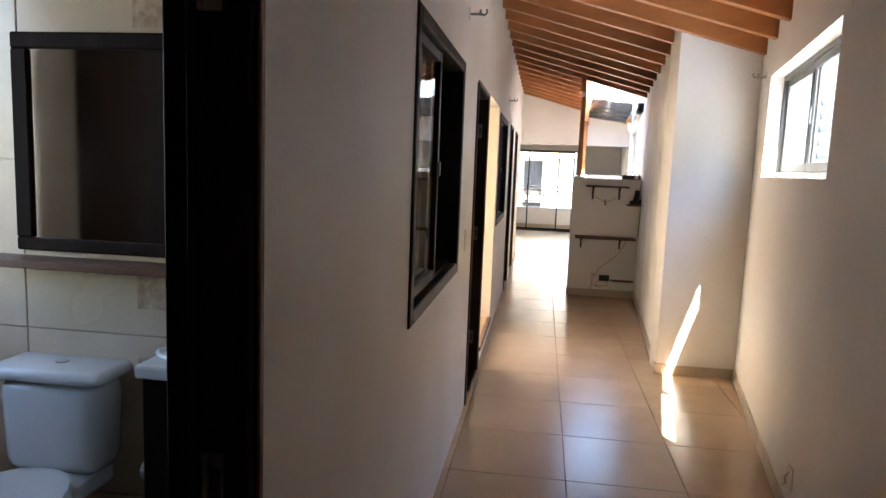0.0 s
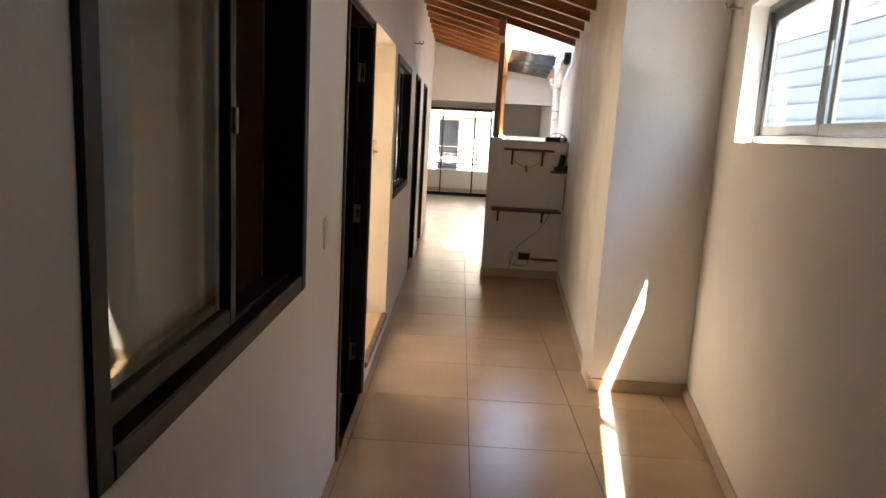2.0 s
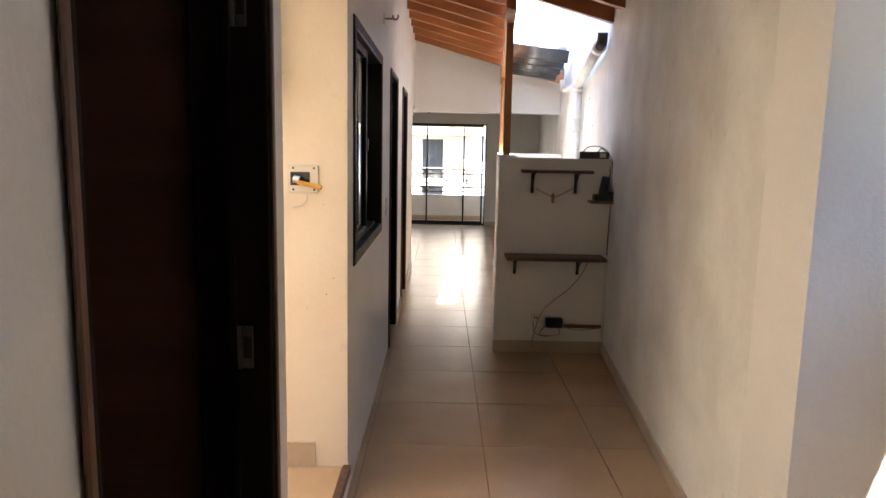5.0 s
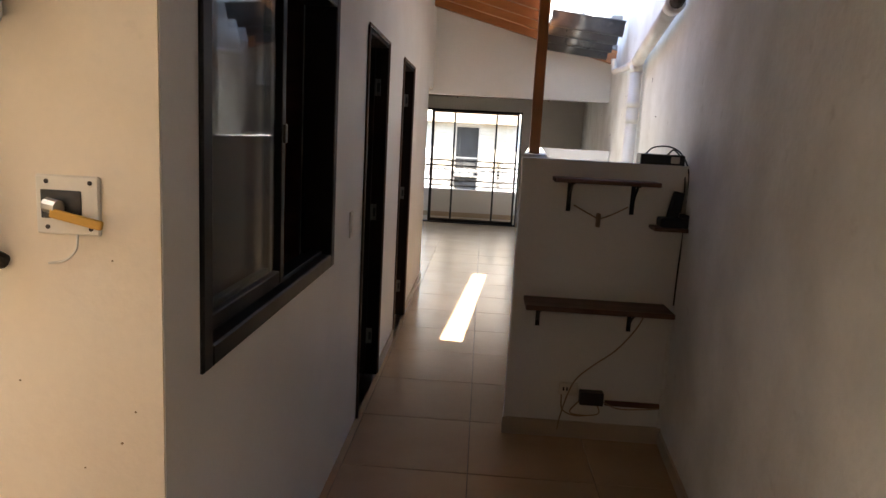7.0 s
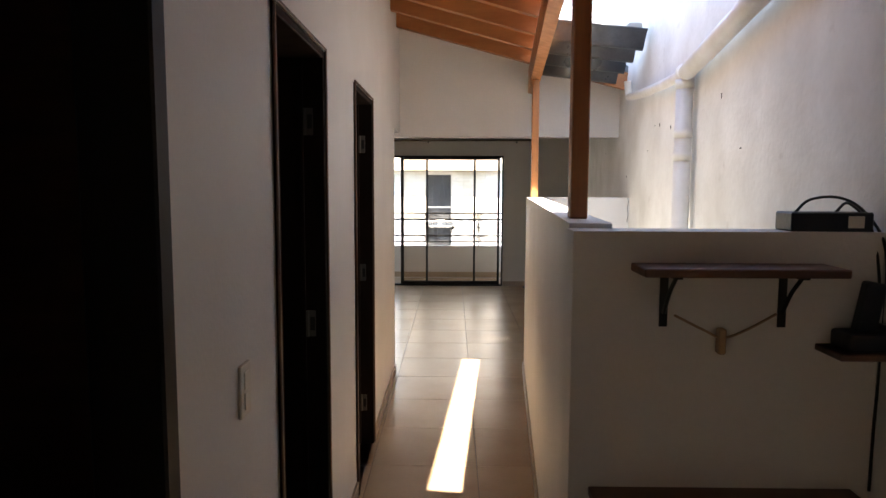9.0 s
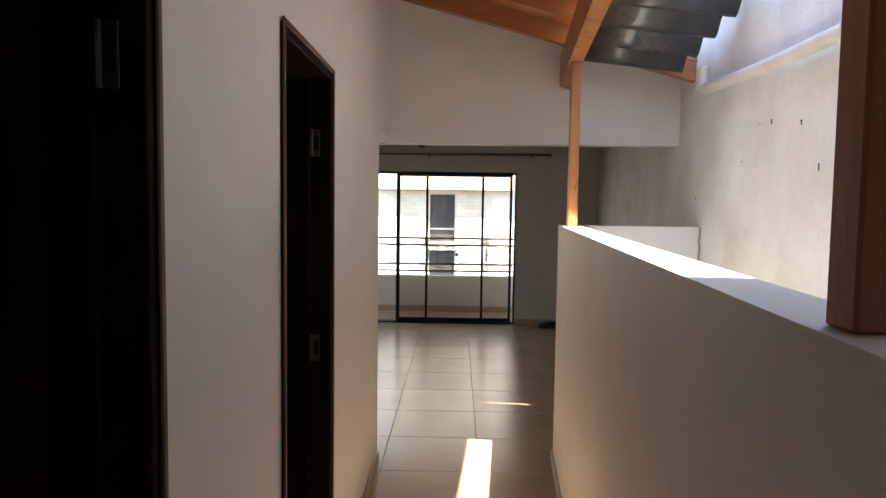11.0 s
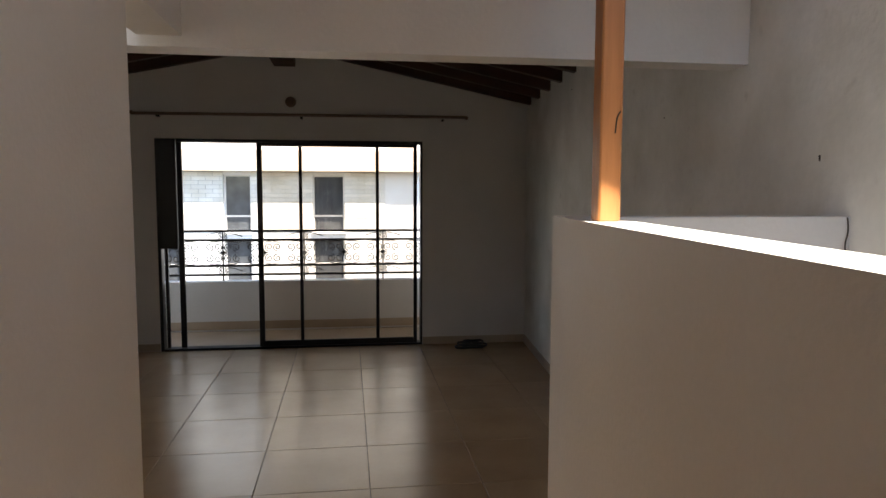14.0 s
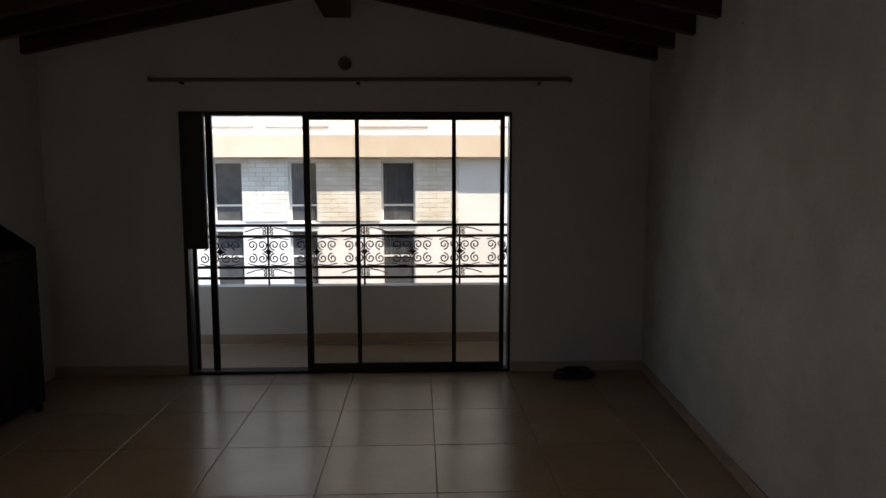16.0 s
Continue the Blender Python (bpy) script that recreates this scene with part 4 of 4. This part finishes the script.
for x in (-0.205, -0.13):
    for z in (1.347, 1.424):
        bm = bmesh.new()
        rod(bm, (x, LY - 0.0135, z), (x, LY - 0.0118, z), 0.004, 8)
        part("screw", bm, RUST, GV)
part("wire", tube(spline([(-0.155, LY - 0.01, 1.337), (-0.158, LY - 0.012, 1.31), (-0.18, LY - 0.01, 1.29), (-0.21, LY - 0.006, 1.283)]), 0.0022, 5), PVC, GV)

GV.scale = (1.15, 1, 1.15)
GV.location = (-0.15 * -0.17 - 0.012, 0, -0.15 * 1.385)

# ---- living room ----
CB = thing("cabinet", "dark wooden cabinet with a steel handle against the wall", "cabinet", at=(-2.08, 15.8, 0))
bm = bmesh.new()
vs = box(bm, -2.245, -1.93, 15.15, 16.40, 0.06, 1.08)
for w in vs:
    if w.co.z > 1 and w.co.x < -2:
        w.co.z = 1.30
bmesh.ops.bevel(bm, geom=bm.edges[:], offset=0.006, segments=1, affect="EDGES")
part("body", bm, DARK, CB)
for y in (15.19, 15.785):
    d = part("door", rbox(-1.929, -1.912, y, y + 0.575, 0.10, 1.02, 0.004), DARK, CB)
    part("handle", tube(spline([(-1.912, y + 0.05, 0.82), (-1.885, y + 0.05, 0.83), (-1.885, y + 0.05, 0.93), (-1.912, y + 0.05, 0.94)]), 0.006, 6), STEEL, d, "steel handle")
for x in (-2.22, -1.96):
    for y in (15.19, 16.36):
        part("foot", rbox(x - 0.02, x + 0.02, y - 0.02, y + 0.02, 0.0, 0.06, 0.003), DARK, CB)
BN = thing("cable_bundle", "dark coiled cable lying on the tiles by the wall", "cable", at=(1.72, 16.95, 0))
for k in range(4):
    c = Vector((1.70 + 0.05 * (k % 2), 16.94 + 0.02 * k, 0.014 + 0.011 * k))
    part("coil", tube([c + Vector((math.cos(a) * (0.14 - 0.015 * k), math.sin(a) * (0.06 + 0.006 * k), 0.004 * math.sin(3 * a))) for a in np.linspace(0, math.tau * 0.98, 20)], 0.011, 6), BLACKPL, BN)

# ---- bathroom ----
BY = 2.04
TO = thing("toilet", "white ceramic toilet with a button on its tank lid", "toilet", at=(-1.18, 1.7, 0))
bm = rbox(-1.375, -0.985, 1.845, 2.03, 0.46, 0.795, 0.06, 5)
for w in bm.verts:
    f = 1 - 0.10 * (0.795 - w.co.z) / 0.335
    w.co.x = -1.18 + (w.co.x + 1.18) * f
part("tank", bm, CERAMIC, TO, smooth=True)
part("lid", rbox(-1.395, -0.965, 1.825, 2.03, 0.79, 0.838, 0.022, 4), CERAMIC, TO, smooth=True)
bm = bmesh.new()
rod(bm, (-1.18, 1.94, 0.836), (-1.18, 1.94, 0.843), 0.022, 20)
part("button", bm, STEEL, TO, "steel flush button")
bm = bmesh.new()
for z, a, b, cy in ((0.0, 0.12, 0.22, 1.66), (0.2, 0.13, 0.24, 1.64), (0.34, 0.18, 0.27, 1.60), (0.43, 0.20, 0.28, 1.59), (0.455, 0.195, 0.275, 1.59)):
    for k in range(24):
        t = k * math.tau / 24
        bm.verts.new((-1.18 + a * math.cos(t), cy + b * math.sin(t), z))
bm.verts.ensure_lookup_table()
for r in range(4):
    for k in range(24):
        bm.faces.new((bm.verts[24 * r + k], bm.verts[24 * r + (k + 1) % 24], bm.verts[24 * (r + 1) + (k + 1) % 24], bm.verts[24 * (r + 1) + k]))
bm.faces.new(bm.verts[96:120])
part("bowl", bm, CERAMIC, TO, smooth=True)
bm = bmesh.new()
bmesh.ops.create_cone(bm, cap_ends=True, segments=32, radius1=0.2, radius2=0.195, depth=0.03, matrix=Matrix.Translation((-1.18, 1.59, 0.475)) @ Matrix.Diagonal((1, 1.37, 1, 1)))
part("seat", bm, CERAMIC, TO)
part("shelf_back", rbox(-1.33, -1.03, 1.80, 2.0, 0.40, 0.462, 0.015, 2), CERAMIC, TO)
VA = thing("vanity_cabinet", "dark wooden vanity with a white basin top", "vanity", at=(-0.6, 1.85, 0))
part("body", rbox(-0.745, -0.25, 1.72, 2.025, 0.0, 0.885, 0.004), DARK, VA)
bm = rbox(-0.76, -0.23, 1.70, 2.027, 0.886, 0.93, 0.01, 2)
part("basin", bm, CERAMIC, VA)
part("basin_rim", tube([(-0.55 + 0.22 * math.cos(a), 1.87 + 0.12 * math.sin(a), 0.933) for a in np.linspace(0, math.tau, 30)], 0.008, 6), CERAMIC, VA)
part("paper_holder", tube([(-0.79, 1.80, 0.55), (-0.745, 1.80, 0.55)], 0.03, 12), PVC, VA)
MI = thing("bathroom_mirror", "dark framed mirror over a narrow wooden ledge", "mirror", at=(-0.85, BY, 1.6))
for bx in ((-1.40, -0.22, 1.905, 1.96), (-1.40, -0.22, 1.21, 1.255), (-1.40, -1.335, 1.255, 1.905), (-0.285, -0.22, 1.255, 1.905)):
    part("frame", rbox(bx[0], bx[1], BY - 0.03, BY - 0.0065, bx[2], bx[3], 0.006), DARK, MI)
bm = bmesh.new()
box(bm, -1.336, -0.284, BY - 0.016, BY - 0.0065, 1.254, 1.906)
part("glass", bm, MIRROR, MI)
SH = thing("bathroom_ledge", "brown wooden ledge below the bathroom mirror", "shelf")
part("board", rbox(-1.52, -0.25, BY - 0.15, BY - 0.0065, 1.165, 1.19, 0.004), SHELF, SH)
WB = bpy.data.objects["wall_bathroom"]
for zi, (za, zb) in enumerate(((0, 0.320), (0.324, 0.922), (0.926, 1.524), (1.528, 2.126), (2.13, 2.59))):
    for xa in np.arange(-1.99, -0.2, 0.604):
        xb = min(xa + 0.6, -0.15)
        if xb - xa > 0.1:
            part("tile", rbox(xa, xb, BY + 0.002 - 0.008, BY + 0.009, za, zb, 0.002), BATHTILE, WB)
for z in (0.70, 1.02, 1.98):
    part("deco_tile", rbox(-0.955, -0.80, BY - 0.0075, BY - 0.0055, z, z + 0.145, 0.0008), DECO, WB, "brown mosaic accent tile")


# ---- outside ----
bm = bmesh.new()
box(bm, -400, 400, -300, 500, -3.4, -3.3)
setting("ground", bm, ASPHALT, "grey street ground far below", "ground")
FY = 30.0
HB = thing("apartment_building", "white brick apartment building with grey windows and cream slab band", "building", at=(0, FY, -3.3))
wins = [(-7.3, -6.5), (-4.87, -4.10), (-2.88, -2.14), (-0.445, 0.445), (3.2, 4.1), (5.7, 6.5)]


def facade_wall(bm, z0, z1, holes):
    xs = sorted({-14.0, 14.0, *[h for w in holes for h in w[:2]]})
    for a, b in zip(xs, xs[1:]):
        hs = [h for h in holes if h[0] < (a + b) / 2 < h[1]]
        if hs:
            box(bm, a, b, FY, FY + 0.3, z0, hs[0][2]), box(bm, a, b, FY, FY + 0.3, hs[0][3], z1)
        else:
            box(bm, a, b, FY, FY + 0.3, z0, z1)


bm = bmesh.new()
facade_wall(bm, 0.20, 2.02, [(a, b, 0.32, 1.92) for a, b in wins])
facade_wall(bm, -3.3, 0.20, [(a, b, -1.7, 0.10) for a, b in wins])
# Upper wall and roof raised beyond view, to hold sky light off the balcony.
facade_wall(bm, 2.6, 8.6, [(a - 0.5, b + 0.3, 3.3, 4.9) for a, b in wins])
part("wall", bm, FACADE, HB)
bm = bmesh.new()
box(bm, -14, 14, FY + 2.5, FY + 2.6, -3.3, 8.6)
part("back_wall", bm, FACADE, HB)
part("slab_band", rbox(-14, 14, FY - 0.42, FY + 0.3, 2.02, 2.60, 0.01), CREAM, HB, "cream painted slab edge")
part("roof", rbox(-14.3, 14.3, FY - 0.5, FY + 3, 8.6, 8.9, 0.02), CONC, HB)
for a, b in wins:
    for za, zb, tz in ((0.32, 1.92, 0.77), (-1.7, 0.10, -0.6)):
        wn = part("window", rbox(a, b, FY + 0.19, FY + 0.24, za, za + 0.04, 0.004), PVC, HB, "dark glazed window")
        for bx in ((a, b, zb - 0.04, zb), (a, a + 0.045, za + 0.04, zb - 0.04), (b - 0.045, b, za + 0.04, zb - 0.04), (a + 0.045, b - 0.045, tz - 0.025, tz + 0.025)):
            part("window_frame", rbox(bx[0], bx[1], FY + 0.19, FY + 0.24, bx[2], bx[3], 0.004), PVC, wn)
        bm = bmesh.new()
        box(bm, a + 0.04, b - 0.04, FY + 0.21, FY + 0.22, za + 0.03, zb - 0.03)
        part("pane", bm, GLASS_DARK, wn)
        # Pale backing added to brighten the windows, hidden by the opaque panes.
        bm = bmesh.new()
        box(bm, a - 0.1, b + 0.1, FY + 0.9, FY + 0.95, za - 0.1, zb + 0.1)
        part("pale_backing", bm, FACADE, wn)
    part("sill", rbox(a - 0.06, b + 0.06, FY - 0.06, FY + 0.19, 0.27, 0.318, 0.004), FACADE, HB)
    part("upper_sill", rbox(a - 0.55, b + 0.35, FY - 0.03, FY + 0.002, 2.80, 2.84, 0.004), CONC, HB)

# neighbour's wall seen through the high window
NB = thing("neighbour_house", "weathered neighbouring wall with a pale louvred window", "house", at=(3.1, 5, -3.3))
NX = 4.2
bm = bmesh.new()
box(bm, NX, NX + 0.3, -4, 5.9, -3.3, 3.2), box(bm, NX, NX + 0.3, 10.3, 18, -3.3, 3.2)
box(bm, NX, NX + 0.3, 5.9, 10.3, -3.3, 1.65), box(bm, NX, NX + 0.3, 5.9, 10.3, 2.75, 3.2)
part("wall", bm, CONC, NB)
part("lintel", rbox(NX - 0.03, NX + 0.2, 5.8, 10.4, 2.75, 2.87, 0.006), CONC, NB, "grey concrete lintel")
for bx in ((5.9, 6.0, 1.65, 2.75), (10.2, 10.3, 1.65, 2.75)):
    part("window_frame", rbox(NX, NX + 0.08, *bx, 0.004), GREYMETAL, NB)
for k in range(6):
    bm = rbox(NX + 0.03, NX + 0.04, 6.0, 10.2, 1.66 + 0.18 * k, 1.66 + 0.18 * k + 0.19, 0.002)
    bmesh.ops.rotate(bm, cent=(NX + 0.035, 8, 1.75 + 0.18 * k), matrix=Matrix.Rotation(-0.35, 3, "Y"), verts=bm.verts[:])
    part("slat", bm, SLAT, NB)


# Slab out of view below the sill, added to bounce bluish sunlight indoors.
bm = bmesh.new()
box(bm, 2.45, NX, -4, 12, 1.0, 1.15)
part("bounce_slab", bm, BOUNCE, NB, "unseen blue-grey slab bouncing bluish light through the high window")
part("eave", rbox(NX - 0.55, NX + 0.3, -4, 18, 3.2, 3.29, 0.006), WOOD, NB, "orange timber eave")

# ---- marks and wear ----
NA = tagged(new("wall_nails"), "old dark nails and plug marks in the plaster", "nails")
random.seed(21)
for y, z in ((11.55, 1.83), (10.88, 1.95), (10.47, 1.83), (11.19, 1.99), (10.71, 1.77), (11.33, 1.99), (12.37, 1.66), (15.38, 2.29), (9.6, 1.75), (9.9, 2.02), (13.6, 1.9)):
    x = right_x(y)
    bm = bmesh.new()
    rod(bm, (x + 0.002, y, z), (x - random.uniform(0.003, 0.007), y, z - 0.002), 0.0035, 6, 0.0025)
    if random.random() < 0.6:
        box(bm, x - 0.002, x + 0.001, y - 0.003, y + 0.003, z - random.uniform(0.015, 0.035), z)
    part("nail", bm, RUST, NA)
CR = tagged(new("plaster_crack"), "thin dark crack in the corner of the half wall", "crack")
cx, cy = right_x(HALF_END) - 0.022, HALF_END - 0.124
part("crack", tube(spline([(cx, cy, TOP - 0.001), (cx + 0.004, cy, TOP - 0.04), (cx - 0.003, cy, TOP - 0.08), (cx + 0.003, cy, TOP - 0.13), (cx - 0.002, cy, TOP - 0.2)]), 0.0022, 5), RUST, CR)
CK = tagged(new("post_knot"), "dark split in the varnished timber post", "split")
part("split", tube(spline([(1.132, 11.9825, 1.685), (1.136, 11.9825, 1.72), (1.144, 11.9825, 1.735)]), 0.0018, 5), RUST, CK)
SP = tagged(new("wall_scuffs"), "small brown scuffs and plug holes on the laundry wall", "scuffs")
for x, z in ((-0.30, 1.02), (-0.10, 1.28), (-0.09, 0.90), (-0.17, 0.84), (-0.42, 1.13), (-0.06, 0.97)):
    bm = bmesh.new()
    rod(bm, (x, LY - 0.0052, z), (x, LY - 0.003, z), random.uniform(0.0015, 0.003), 7)
    part("scuff", bm, BRASS, SP)


# ---- pieces: floor tiles, laundry tiles, facade bricks ----
P, J2 = 0.595, 0.0035
cache = {}


def tile_obj(x0, x1, y0, y1, parent, z=0.0):
    key = (round(x1 - x0, 3), round(y1 - y0, 3))
    if key not in cache:
        a, b = key[0] / 2, key[1] / 2
        bm = rbox(-a, a, -b, b, -0.009, 0.0, 0.0015)
        me = bpy.data.meshes.new("tile")
        bmesh.ops.recalc_face_normals(bm, faces=bm.faces[:])
        bm.to_mesh(me)
        bm.free()
        me.materials.append(TILE)
        cache[key] = me
    ob = new("tile", cache[key])
    ob.parent = parent
    ob.location = ((x0 + x1) / 2, (y0 + y1) / 2, z)


for i in range(-4, 5):
    for j in range(-9, 25):
        x0, y0 = 0.035 + i * P, 3.20 + j * P
        x1, y1 = x0 + P - J2, y0 + P - J2
        y0c, y1c = max(y0, Y0), min(y1, FRONT_Y + 0.12)
        if y1c - y0c < 0.05:
            continue
        mid = (y0 + y1) / 2
        lim0 = -0.10 if mid < 12.0 else LX - 0.05
        if mid < 5.4:
            lim1 = right0_x(min(y1, 5.25)) + 0.06
        elif mid < 8.4:
            lim1 = right_x(y1) + 0.06
        elif mid < 12.2:
            lim1 = half_x(y0) + 0.10
        else:
            lim1 = right_x(y1) + 0.06
        x0c, x1c = max(x0, lim0), min(x1, lim1)
        if x1c - x0c > 0.02:
            tile_obj(x0c, x1c, y0c, y1c, FLOOR)
LF = bpy.data.objects["floor_laundry"]
for i in range(5):
    for j in range(4):
        a, b = -1.69 + i * 0.334, 5.125 + j * 0.283
        tile_obj(a, a + 0.331, b, b + 0.280, LF, 0.128)

random.seed(11)
bcache = {}
for xa, xb in ((-4.10, -2.88), (-2.14, -0.445), (0.445, 1.6)):
    bm = bmesh.new()
    box(bm, xa + 0.002, xb - 0.002, FY - 0.014, FY - 0.001, 0.35, 2.015)
    part("mortar_bed", bm, MORTAR, HB)
    for r in range(14):
        z = 0.355 + r * 0.118
        x = xa + 0.004 - (0.19 if r % 2 else 0)
        while x < xb - 0.01:
            p, q = max(x, xa + 0.004), min(x + 0.37, xb - 0.004)
            if q - p > 0.03:
                key = round(q - p, 2)
                if key not in bcache:
                    me = bpy.data.meshes.new("brick")
                    bb = rbox(-key / 2, key / 2, -0.012, 0.012, 0, 0.108, 0.003)
                    bmesh.ops.recalc_face_normals(bb, faces=bb.faces[:])
                    bb.to_mesh(me)
                    bb.free()
                    me.materials.append(BRICK)
                    bcache[key] = me
                ob = new("brick", bcache[key])
                ob.parent = HB
                ob.matrix_parent_inverse = HB.matrix_basis.inverted()
                ob.location = ((p + q) / 2, FY - 0.016 + random.uniform(-0.002, 0.002), z)
            x += 0.38
